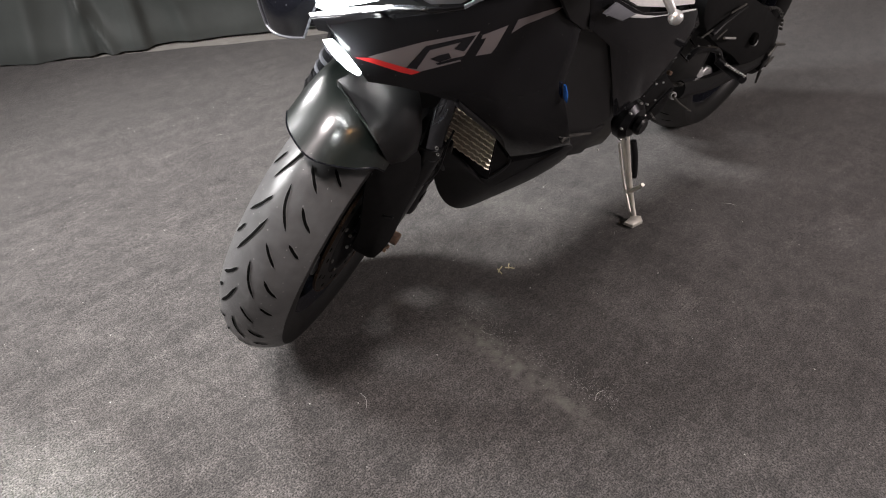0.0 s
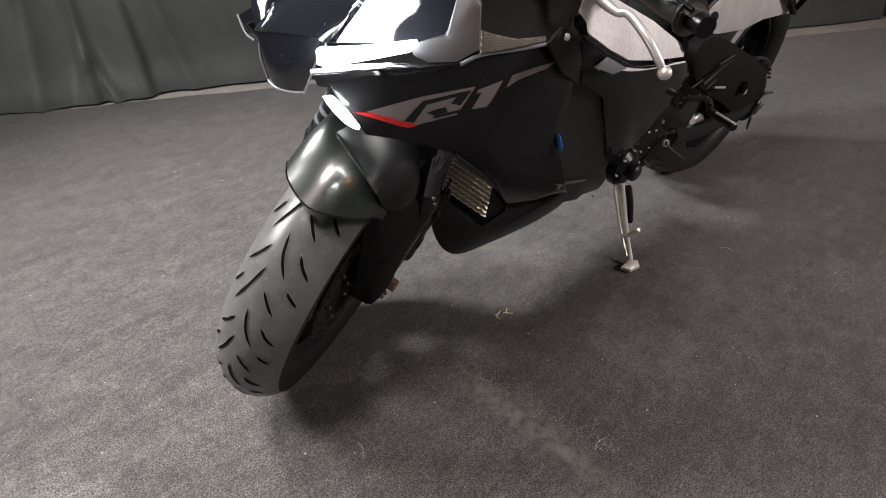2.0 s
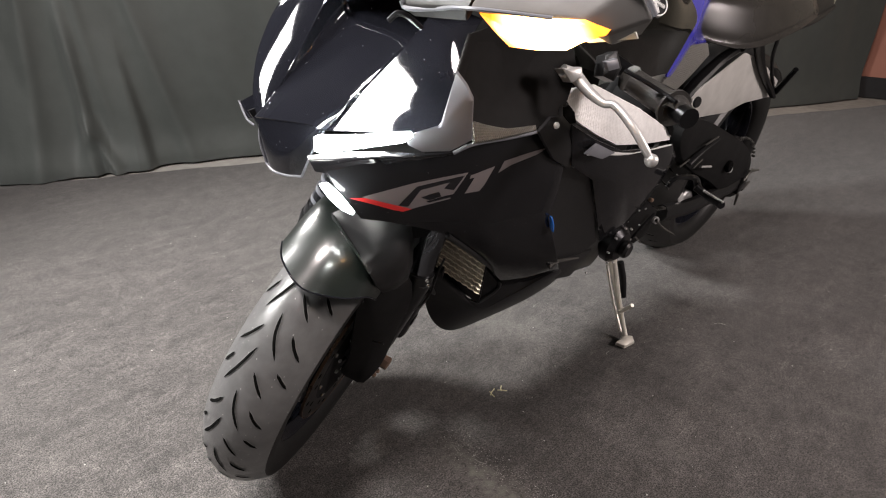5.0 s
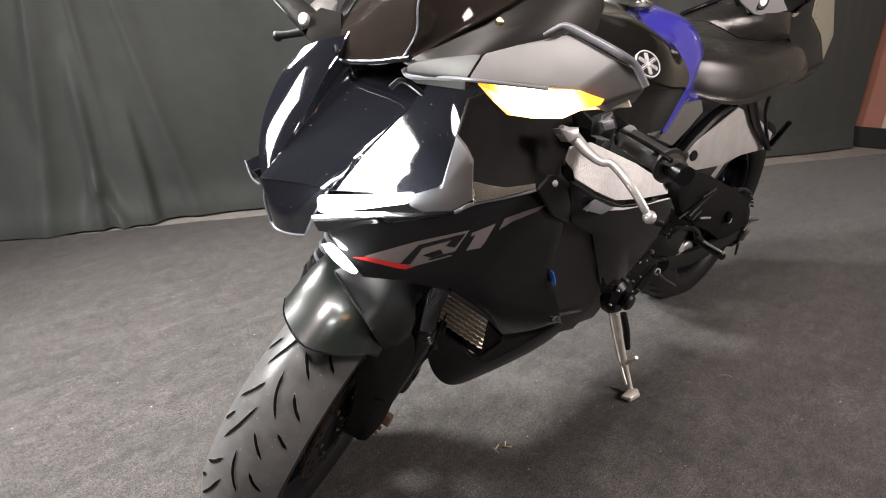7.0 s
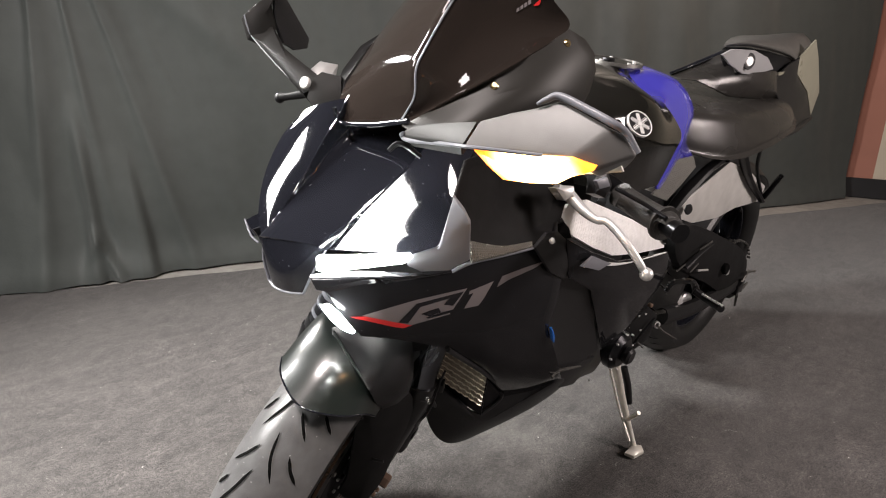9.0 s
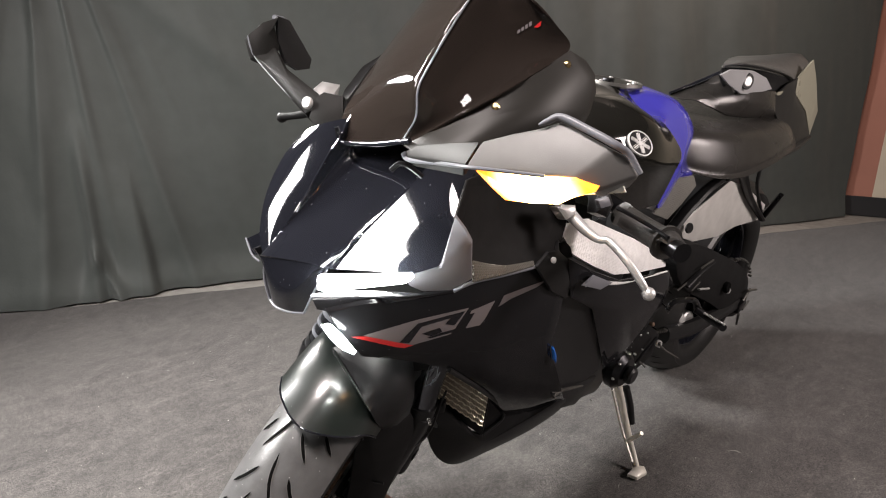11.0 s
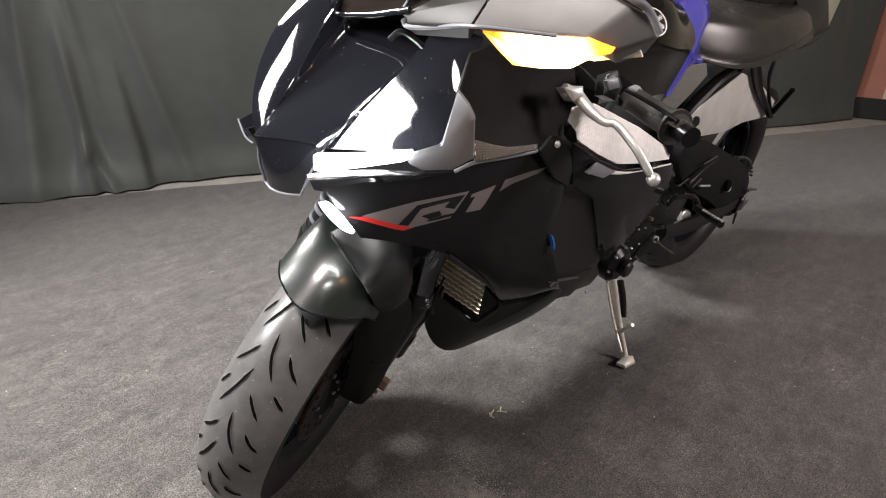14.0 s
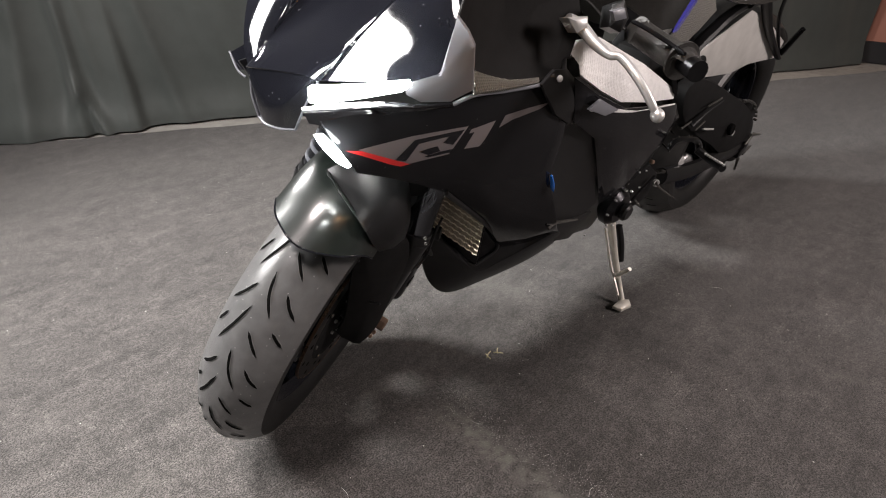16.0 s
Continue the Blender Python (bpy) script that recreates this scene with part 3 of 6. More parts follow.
def sidewall_mesh(radius, half, drop, rim, s):
    return ring([(radius - drop - 0.001, s * half * 0.998), (radius - drop - 0.02, s * half * 1.0), (radius - drop - 0.045, s * half * 0.9), (rim, s * half * 0.74), (rim, s * half * 0.68), (radius - drop - 0.02, s * half * 0.92)], 96)


def groove_strip(bm, radius, half, drop, pts, width, lift=0.0012):
    """A strip on the tread, drawn for a cut, from (degrees, sideways) points, with pointed ends."""
    line = spline([(radians(a) * radius, w, 0) for a, w in pts], 5)
    last = None
    for k, q in enumerate(line):
        d = (line[min(k + 1, len(line) - 1)] - line[max(k - 1, 0)]).normalized()
        w = width * min(1, 5 * min(k, len(line) - 1 - k) / len(line) + 0.12)
        vs = []
        for s in (-1, 1):
            arc, y = q.x - s * d.y * w * 0.5, q.y + s * d.x * w * 0.5
            r = radius - drop * abs(y / half) ** 2.2 + lift
            vs.append(bm.verts.new((r * math.cos(arc / radius), y, r * math.sin(arc / radius))))
        if last:
            bm.faces.new((last[0], last[1], vs[1], vs[0]))
        last = vs


def wheel(name, m, radius, half, drop, label, discs, spokes, rubber):
    hub = empty(name, BIKE, m)
    hub["label"] = label
    rim = radius - drop - 0.052
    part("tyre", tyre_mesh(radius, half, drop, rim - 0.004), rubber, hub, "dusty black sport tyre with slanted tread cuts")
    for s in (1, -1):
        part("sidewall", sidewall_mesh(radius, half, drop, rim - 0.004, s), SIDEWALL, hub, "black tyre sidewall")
    # raised strips: groove shade in near-black, light on cut edges in pale grey
    for name, mat, label, extra, lift in (("cut_edge_shine", CUTSHINE, "pale strips for the light on the tread cuts' edges", 0.0014, 0.0008), ("tread_cut_shade", SHADEBLACK, "near-black strips for the shade in the tread cuts", 0.0, 0.0013)):
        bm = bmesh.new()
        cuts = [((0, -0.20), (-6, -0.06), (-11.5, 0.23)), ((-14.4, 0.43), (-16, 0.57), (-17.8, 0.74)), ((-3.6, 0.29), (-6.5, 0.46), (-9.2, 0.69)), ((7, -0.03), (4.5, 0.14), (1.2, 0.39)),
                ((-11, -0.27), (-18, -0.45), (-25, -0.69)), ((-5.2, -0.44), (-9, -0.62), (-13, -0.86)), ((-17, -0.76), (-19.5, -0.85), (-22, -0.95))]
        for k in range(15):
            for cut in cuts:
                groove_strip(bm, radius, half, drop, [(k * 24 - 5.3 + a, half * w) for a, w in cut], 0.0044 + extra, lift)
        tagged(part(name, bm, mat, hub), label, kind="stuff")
    b = half * 0.74
    part("rim", ring([(rim, b), (rim - 0.008, b * 0.96), (rim - 0.022, b * 0.6), (rim - 0.024, -b * 0.6), (rim - 0.008, -b * 0.96), (rim, -b),
                      (rim - 0.004, -b * 0.8), (rim - 0.014, -b * 0.5), (rim - 0.014, b * 0.5), (rim - 0.004, b * 0.8)], 72), GLOSS, hub, "glossy black cast rim")
    part("hub", ring([(0.012, -0.06), (0.032, -0.058), (0.026, -0.03), (0.024, 0.03), (0.032, 0.058), (0.012, 0.06)], 32), DARKM, hub, "dark alloy hub")
    for k in range(spokes):
        a = 2 * math.pi * k / spokes - 0.26
        p = [Vector((math.cos(a + s) * r, y, math.sin(a + s) * r)) for r, y, s in ((0.026, 0, 0), (rim * 0.5, 0, 0.05), (rim - 0.016, 0, 0.0))]
        part("spoke", tube(p, [0.016, 0.013, 0.020], 8, 4, 1.5), LEGBLACK, hub)
    for y in discs:
        d = part("brake_disc", ring([(0.158, y - 0.0025), (0.158, y + 0.0025), (0.118, y + 0.0025), (0.118, y - 0.0025)], 64), DISCM, hub, "dark steel brake disc")
        part("disc_edge", ring([(0.1600, y - 0.002), (0.1600, y + 0.0030), (0.1575, y + 0.0030), (0.1575, y - 0.002)], 72), BRONZE, d, "bronze worn disc edge")
        # near-black plugs carry the shade of the disc's drilled holes
        for k in range(24):
            part("disc_hole_shade", disc(0.0045, 0.0062, 12, 0.0004), SHADEBLACK, d, m=pose((0.132 + 0.013 * (k % 2)) * math.cos(0.2618 * k), y, (0.132 + 0.013 * (k % 2)) * math.sin(0.2618 * k)))
        part("disc_carrier", ring([(0.12, y - 0.002), (0.12, y + 0.002), (0.04, y + 0.003), (0.04, y - 0.003)], 40), LEGBLACK, d)
    return hub


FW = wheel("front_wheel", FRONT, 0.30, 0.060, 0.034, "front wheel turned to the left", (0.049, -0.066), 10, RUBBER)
part("spoke_face", box(0.016, 0.012, 0.052, 0.003), METAL, FW, "bright machined spoke face", m=pose(0.128, 0.030, -0.034, 0, 12, 0))
for k in range(9):
    part("disc_bobbin", disc(0.0042, 0.004, 12, 0.001), CHAINM, FW, "small bright disc bobbin", m=pose(0.112 * math.cos(0.7 * k - 0.9), 0.053, 0.112 * math.sin(0.7 * k - 0.9)))
    part("hub_bolt", disc(0.0034, 0.005, 10, 0.001), METAL, FW, "bright disc bolt", m=pose(0.062 * math.cos(0.7 * k - 0.6), 0.054, 0.062 * math.sin(0.7 * k - 0.6)))
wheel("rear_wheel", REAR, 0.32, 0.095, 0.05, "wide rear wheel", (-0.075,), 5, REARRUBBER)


def front_end():
    f = lambda pts: [(FRONT @ Vector(p)) for p in pts]
    for s in (1, -1):
        leg = part("fork_leg", tube(f([(0.0, s * 0.099, 0.20), (-0.004, s * 0.086, 0.30), (-0.012, s * 0.077, 0.46)]), [0.024, 0.025, 0.025], 24, 4), FORKM, BIKE, "dark upside-down fork tube")
        part("fork_foot", loft([[(a + dx, s * b + y, z) for dx, y in ((w, 0), (w * 0.7, 0.020), (-w * 0.7, 0.020), (-w, 0), (-w * 0.7, -0.020), (w * 0.7, -0.020))]
                                for a, b, w, z in ((0.0, 0.103, 0.024, 0.21), (-0.004, 0.098, 0.036, 0.13), (-0.012, 0.092, 0.046, 0.05), (-0.010, 0.088, 0.044, 0.0), (-0.008, 0.086, 0.030, -0.035))], 3, True, 0, True), SATIN, leg, m=FRONT)
        part("seal_ring", tube(f([(0.0, s * 0.099, 0.20), (0.0, s * 0.096, 0.225)]), 0.0265, 20, 1), SATIN, leg)
        for k in range(3):
            part("boot_rib", tube(f([(-0.003, s * (0.095 - 0.0028 * k), 0.235 + 0.022 * k), (-0.003, s * (0.0943 - 0.0028 * k), 0.242 + 0.022 * k)]), 0.0262, 20, 1), GREYP, leg, "grey clamp ring") if s < 0 else None
        part("axle_nut", disc(0.013, 0.018, 6), COPPER, leg, "copper-coloured axle nut", m=FRONT @ pose(0, s * 0.118, 0))
        for k in range(2):
            part("pinch_bolt", disc(0.0045, 0.010, 12), COPPER, leg, "copper-coloured pinch bolt", m=FRONT @ pose(0.022 - 0.020 * k, s * 0.113, -0.020 - 0.008 * k))
        cal = part("brake_caliper", loft([[(x + dx, s * 0.088 + y, z) for dx, y in ((0.028, 0), (0.02, 0.028), (-0.02, 0.028), (-0.028, 0), (-0.02, -0.028), (0.02, -0.028))]
                                          for x, z in ((-0.075, 0.02), (-0.088, 0.06), (-0.085, 0.105), (-0.072, 0.135))], 3, True, 0, True), SATIN, BIKE, "black radial brake caliper", m=FRONT)
        for k in range(2):
            part("piston_cap", disc(0.014, 0.006, 20), DARKM, cal, m=pose(-0.085, s * 0.118, 0.05 + 0.05 * k))
    guard = part("fork_guard", patch([(0.1250, 0.0528, 0.2575), (0.1200, 0.0519, 0.2202), (0.1150, 0.0568, 0.1751), (0.1000, 0.0661, 0.1052), (0.0850, 0.0710, 0.0457), (0.0700, 0.0662, -0.0083), (0.0500, 0.0844, -0.0314), (0.0400, 0.1067, -0.0335), (0.0200, 0.1160, 0.0063), (0.0200, 0.1157, 0.0572), (0.0300, 0.1140, 0.1370), (0.0400, 0.1115, 0.2014), (0.0600, 0.0937, 0.2469), (0.1000, 0.0738, 0.2528)],
                                      0.004, 0.004, out=(1, 0.4, 0.3), sub=2, lip=0.0008), LEGBLACK, BIKE, "black fork leg guard", m=FRONT)
    for p in [(0.0780, 0.1021, 0.1108), (0.1280, 0.0537, 0.2108)]:
        part("guard_rib", box(0.004, 0.020, 0.004, 0.0015), SATIN, guard, m=Matrix.Translation(p) @ pose(0, 0, 0, 25, 0, 0))
    # mudguard with a rounded front edge
    rows = []
    for k in range(10):
        row = []
        for q in (-86, -62, -36, 0, 36, 62, 86):
            b, dr = 0.080 * math.sin(radians(q)), 0.062 * (1 - math.cos(radians(q))) - 0.006
            first = 50 + 10 * (abs(b) / 0.08) ** 2.2
            a = radians(first + (150 - first) * k / 9)
            r = 0.336 - dr - (0.006 if k == 0 else 0)
            row.append((r * math.cos(a), b, r * math.sin(a)))
        rows.append(row)
    mud = part("front_mudguard", loft(rows, 5, False, 0.003), FENDER, BIKE, "glossy black front mudguard with greenish light put into its colour", m=FRONT)
    part("mudguard_rim", tube(rows[0], 0.0013, 8), GLOSS, mud, "rolled glossy edge")
    part("mudguard_flank", patch([(0.1280, -0.0299, 0.3219), (0.1360, -0.0097, 0.3148), (0.1500, 0.0259, 0.3061), (0.1650, 0.0639, 0.2963), (0.1250, 0.0832, 0.2468), (0.0750, 0.0985, 0.2528), (0.0850, 0.0841, 0.3211), (0.0900, 0.0536, 0.3609), (0.1100, 0.0042, 0.3558)], 0.0, 0.003, out=(1, 0.5, 0.6), sub=2, rings=4), SATIN, mud, "flat dark flank behind the crease")
    part("mudguard_crease", tube([(0.1300, -0.0257, 0.3209), (0.1380, -0.0090, 0.3162), (0.1520, 0.0265, 0.3076), (0.1660, 0.0622, 0.2977)], [0.0012, 0.0016, 0.0016, 0.0008], 8), FENDER, mud, "sharp crease catching the light")
    for p in ((0.0295, 0.1013, 0.2886), (0.0295, 0.1027, 0.2946), (0.0295, 0.1040, 0.3004), (0.0295, 0.1053, 0.3063)):
        part("fork_mark", box(0.002, 0.0015, 0.011, 0.0004), GREYP, BIKE, "pale printed bar", m=FRONT @ pose(*p, 0, -5, 15))
    part("fork_label", tube([(0.0310, 0.0949, 0.2759), (0.0310, 0.0896, 0.3038), (0.0310, 0.0994, 0.3209), (0.0310, 0.1056, 0.2965), (0.0310, 0.0949, 0.2759)], 0.0007, 6, 1), GREYP, BIKE, "pale outline of the fork label", m=FRONT)
    part("sensor_cable", tube([(-0.1401, 0.0900, 0.3969), (-0.1662, 0.0900, 0.3902), (-0.1888, 0.0900, 0.3953), (-0.2020, 0.0900, 0.4111), (-0.1997, 0.1000, 0.4580), (-0.1990, 0.1100, 0.4970)], 0.0019, 8), SATIN, BIKE, "thin black sensor cable")
    for p in ((-0.0300, 0.2314, 0.6103), (-0.0578, 0.2098, 0.5753)):
        part("clamp_bolt", ring([(0.0022, -0.001), (0.0022, 0.001), (0.0012, 0.001), (0.0012, -0.001)], 16), CHAINM, BIKE, "small bright bolt ring", m=aim(p, (0.5, 0.8, 0.3)))
    part("cable_clip", box(0.016, 0.012, 0.022, 0.003), SATIN, BIKE, "black cable clip", m=Matrix.Translation((-0.2196, 0.0885, 0.4447)) @ pose(0, 0, 0, 0, 20, 30))
    part("brake_hose", tube(f([(-0.02, 0.115, 0.20), (-0.09, 0.13, 0.13), (-0.13, 0.12, 0.18), (-0.12, 0.10, 0.30)]), 0.004, 8), SATIN, BIKE, "black brake hose")


front_end()


def nose():
    """Three glossy faces that share two ridges, from the beak up to the screen."""
    near = [(-0.0002, 0.0587, 0.7407), (-0.0310, 0.0835, 0.7886), (-0.0558, 0.1017, 0.8270), (-0.0777, 0.1184, 0.8609), (-0.0905, 0.1220, 0.8779), (-0.1035, 0.1180, 0.8945)]
    far = [(0.0227, -0.0491, 0.7139), (-0.0065, -0.0479, 0.7568), (-0.0400, -0.0481, 0.8060), (-0.0687, -0.0498, 0.8485), (-0.0857, -0.0474, 0.8731), (-0.0998, -0.0509, 0.8943)]
    edge = [(-0.0262, 0.2055, 0.7903), (-0.0408, 0.2065, 0.8033), (-0.0599, 0.1990, 0.8296), (-0.0802, 0.1880, 0.8519), (-0.1031, 0.1760, 0.8732), (-0.1278, 0.1660, 0.8886)]
    brink = [(0.0215, -0.0560, 0.7105), (0.0130, -0.0832, 0.7323), (-0.0101, -0.1122, 0.7697), (-0.0340, -0.1260, 0.8035), (-0.0560, -0.1290, 0.8330), (-0.0800, -0.1180, 0.8640)]

    def face(one, two, swell, out, cross, lean):
        rows = []
        for k, (p, q) in enumerate(zip(one, two)):
            p, q = Vector(p), Vector(q)
            o = Vector(out).normalized() * swell[k]
            rows.append([p] + [p.lerp(q, i / cross) + o * math.sin(math.pi * (i / cross) ** lean) for i in range(1, cross)] + [q])
        return loft(rows, 5, False, 0.003)

    rows = []
    for p, q, ahead in zip(near + [(-0.1350, 0.1050, 0.9180)], far + [(-0.1220, -0.0520, 0.9160)], (0.012, -0.003, -0.017, -0.028, -0.036, -0.043, -0.048)):
        p, q, o = Vector(p), Vector(q), Vector((0.85, 0, 0.52)) * ahead
        rows.append([q, q.lerp(p, 0.07) + o * 0.93, q.lerp(p, 0.5) + o, p.lerp(q, 0.07) + o * 0.93, p])
    part("nose_panel", loft(rows, 5, False, 0.003), GLOSS, BIKE, "glossy black nose panel")
    part("headlight_panel", face(near, edge, (0.001, 0.002, 0.003, 0.004, 0.004, 0.003), (0.8, 0.5, 0.5), 6, 1.3), GLOSS, BIKE, "glossy black blank headlight panel")
    part("headlight_panel", face(brink, far, (0.001, 0.002, 0.004, 0.004, 0.004, 0.003), (1, -0.6, 0.5), 4, 1.0), GLOSS, BIKE, "glossy black blank headlight panel")
    # the beak under the crease
    low = [[(0.023, -0.036, 0.659), (0.028, -0.012, 0.660), (0.026, 0.018, 0.667), (0.018, 0.040, 0.674)], [(0.025, -0.046, 0.686), (0.033, -0.014, 0.690), (0.029, 0.026, 0.700), (0.012, 0.052, 0.709)]]
    a, b = Vector(far[0]), Vector(near[0])
    o = Vector((0.85, 0, 0.52)) * 0.012
    low.append([a, a.lerp(b, 0.07) + o * 0.93, a.lerp(b, 0.93) + o * 0.93, b])
    part("nose_beak", loft(low, 5, False, 0.003), GLOSS, BIKE, "glossy black beak below the nose panel")
    part("side_ear", patch([(-0.010, -0.170, 0.687), (-0.019, -0.120, 0.722), (-0.016, -0.110, 0.684), (-0.007, -0.140, 0.675)], 0.001, 0.004, out=(1, -0.6, 0.5), rings=2), GLOSS, BIKE, "black plastic side panel")
    # grey tube puts the edge's bright line of light onto the black panel
    part("ear_shine", tube([(-0.011, -0.168, 0.690), (-0.005, -0.138, 0.676), (-0.007, -0.120, 0.672)], 0.0016, 8), GREYP, BIKE, "grey tube for the bright line on the side panel's edge")
    o = (1, 0.6, 0.5)
    part("running_light", patch([(0.0287, 0.0788, 0.7452), (0.0105, 0.1403, 0.7680), (0.0093, 0.2097, 0.8002), (0.0063, 0.2106, 0.7946), (0.0075, 0.2057, 0.7894), (0.0093, 0.1402, 0.7540), (0.0216, 0.0846, 0.7263), (0.0272, 0.0787, 0.7281)], 0.001, 0.008, out=o, rings=3), LAMPWHITE, BIKE, "lit white LED running light bar")
    part("side_ear", patch([(0.004, 0.202, 0.792), (-0.020, 0.213, 0.792), (-0.031, 0.216, 0.805), (-0.043, 0.216, 0.858), (-0.039, 0.236, 0.851), (-0.042, 0.244, 0.840), (-0.058, 0.238, 0.791), (-0.041, 0.226, 0.777), (-0.017, 0.208, 0.774), (-0.001, 0.203, 0.783)], 0.006, 0.006, out=o), GREYP, BIKE, "satin grey plastic panel")
    part("position_light", patch([(0.0791, 0.1680, 0.7434), (0.0714, 0.1700, 0.7435), (0.0596, 0.1740, 0.7293), (0.0414, 0.1770, 0.7026), (0.0450, 0.1780, 0.7010), (0.0582, 0.1780, 0.7113), (0.0706, 0.1760, 0.7261), (0.0769, 0.1720, 0.7366)], 0.0005, 0.004, out=o, rings=2), LAMPWHITE, BIKE, "lit white position light")
    part("brow", loft([[(0.031, 0.070, 0.719), (0.035, 0.082, 0.717), (0.031, 0.086, 0.706)], [(0.016, 0.108, 0.737), (0.026, 0.125, 0.736), (0.023, 0.126, 0.718)], [(0.009, 0.150, 0.755), (0.020, 0.166, 0.757), (0.011, 0.160, 0.739)],
                       [(0.003, 0.190, 0.771), (0.009, 0.199, 0.771), (0.001, 0.193, 0.760)], [(-0.024, 0.205, 0.769), (-0.023, 0.208, 0.767), (-0.029, 0.203, 0.760)], [(-0.061, 0.212, 0.767), (-0.061, 0.214, 0.765), (-0.069, 0.208, 0.757)]], 5, False, 0.003), SIDE, BIKE, "glossy black brow under the light")
    # grey tubes colour in the highlights along the black beak's edges
    part("beak_shine", tube([(0.0225, -0.0520, 0.7110), (0.0260, -0.0470, 0.6860), (0.0240, -0.0360, 0.6585)], 0.0015, 8, 3), GREYP, BIKE, "grey tube for the bright line on the beak's edge")
    part("beak_shine", tube([(0.0240, -0.0360, 0.6585), (0.0285, -0.0120, 0.6595), (0.0265, 0.0180, 0.6665), (0.0190, 0.0400, 0.6735)], 0.0015, 8, 3), GREYP, BIKE, "grey tube for the bright line on the beak's edge")
    part("beak_shine", tube([(0.0190, 0.0400, 0.6735), (0.0135, 0.0525, 0.7090), (0.0010, 0.0600, 0.7400)], 0.0015, 8, 3), GREYP, BIKE, "grey tube for the bright line on the beak's edge")


nose()


def side_fairing():
    for s in (1, -1):
        side = (lambda p: p) if s > 0 else tuck
        o = (0.3, s, 0)
        p = part("side_fairing", patch(side([(0.075, 0.166, 0.757), (0.037, 0.176, 0.760), (-0.004, 0.184, 0.755), (-0.036, 0.190, 0.754), (-0.076, 0.196, 0.750), (-0.110, 0.199, 0.756), (-0.164, 0.203, 0.753), (-0.228, 0.204, 0.748), (-0.284, 0.202, 0.749),
                                    (-0.312, 0.207, 0.716), (-0.308, 0.214, 0.654), (-0.313, 0.208, 0.588), (-0.380, 0.196, 0.503), (-0.473, 0.171, 0.394), (-0.436, 0.137, 0.360), (-0.388, 0.107, 0.348), (-0.257, 0.148, 0.488), (-0.132, 0.164, 0.599), (-0.074, 0.165, 0.633),
                                    (-0.025, 0.159, 0.656), (0.013, 0.152, 0.670), (0.051, 0.160, 0.718)]), 0.0, 0.005, centre=(-0.126, 0.194, 0.682), out=o, rings=8, via=side([(-0.039, 0.176, 0.68), (-0.176, 0.203, 0.723), (-0.058, 0.184, 0.702)])), SIDE, BIKE, "glossy black side fairing")
        b = part("belly_pan", patch(side([(-0.382, 0.110, 0.356), (-0.433, 0.138, 0.362), (-0.479, 0.170, 0.390), (-0.533, 0.140, 0.319), (-0.503, 0.115, 0.274), (-0.455, 0.092, 0.246), (-0.401, 0.065, 0.219), (-0.368, 0.042, 0.196), (-0.331, 0.034, 0.207), (-0.294, 0.032, 0.246), (-0.255, 0.040, 0.312), (-0.228, 0.055, 0.385), (-0.239, 0.060, 0.419), (-0.289, 0.075, 0.370), (-0.333, 0.095, 0.326)]), 0.008, 0.005, centre=(-0.361, 0.085, 0.289), out=o, sub=3), SATIN, BIKE, "black belly fairing")
        part("duct_wall", patch(side([(-0.300, 0.114, 0.443), (-0.376, 0.110, 0.360), (-0.371, 0.104, 0.337), (-0.337, 0.094, 0.321), (-0.337, 0.080, 0.330)]), -0.002, 0.003, out=(1, s, 0)), SATIN, b)
        part("duct_lip", tube(side([(-0.130, 0.166, 0.601), (-0.255, 0.150, 0.491), (-0.345, 0.122, 0.403), (-0.371, 0.112, 0.364), (-0.365, 0.106, 0.344), (-0.336, 0.097, 0.325)]), 0.004, 8), SATIN, b)
        part("mid_fairing", patch(side([(-0.278, 0.222, 0.757), (-0.348, 0.224, 0.721), (-0.457, 0.222, 0.674), (-0.607, 0.210, 0.639), (-0.715, 0.200, 0.617), (-0.788, 0.190, 0.567), (-0.763, 0.188, 0.507), (-0.730, 0.184, 0.467), (-0.690, 0.175, 0.412), (-0.613, 0.170, 0.403), (-0.514, 0.190, 0.514), (-0.421, 0.205, 0.623), (-0.318, 0.218, 0.682)]), 0.006, 0.002, out=o, lip=0.0006), SIDE, BIKE, "glossy black mid fairing")
        part("fairing_channel", patch(side([(-0.326, 0.196, 0.673), (-0.408, 0.202, 0.642), (-0.499, 0.188, 0.531), (-0.600, 0.168, 0.410), (-0.549, 0.165, 0.391), (-0.492, 0.165, 0.387), (-0.376, 0.178, 0.501), (-0.329, 0.190, 0.593)]), -0.004, 0.004, out=o), SATIN, BIKE, "satin black recessed channel")
        part("inner_cowl", patch(side([(-0.090, 0.215, 0.773), (-0.215, 0.212, 0.760), (-0.280, 0.205, 0.767), (-0.328, 0.180, 0.808), (-0.330, 0.160, 0.844), (-0.205, 0.150, 0.879), (-0.096, 0.180, 0.880), (-0.063, 0.200, 0.846)]), -0.02, 0.004, out=o), LEGBLACK, BIKE, "dark inner cowl")
        part("carbon_strip", patch(side([(-0.080, 0.218, 0.800), (-0.070, 0.232, 0.783), (-0.126, 0.230, 0.776), (-0.191, 0.227, 0.770), (-0.198, 0.220, 0.772), (-0.143, 0.216, 0.775)]), 0.001, 0.003, out=(0, s, 1)), CARBON, BIKE, "ribbed carbon-look strip")
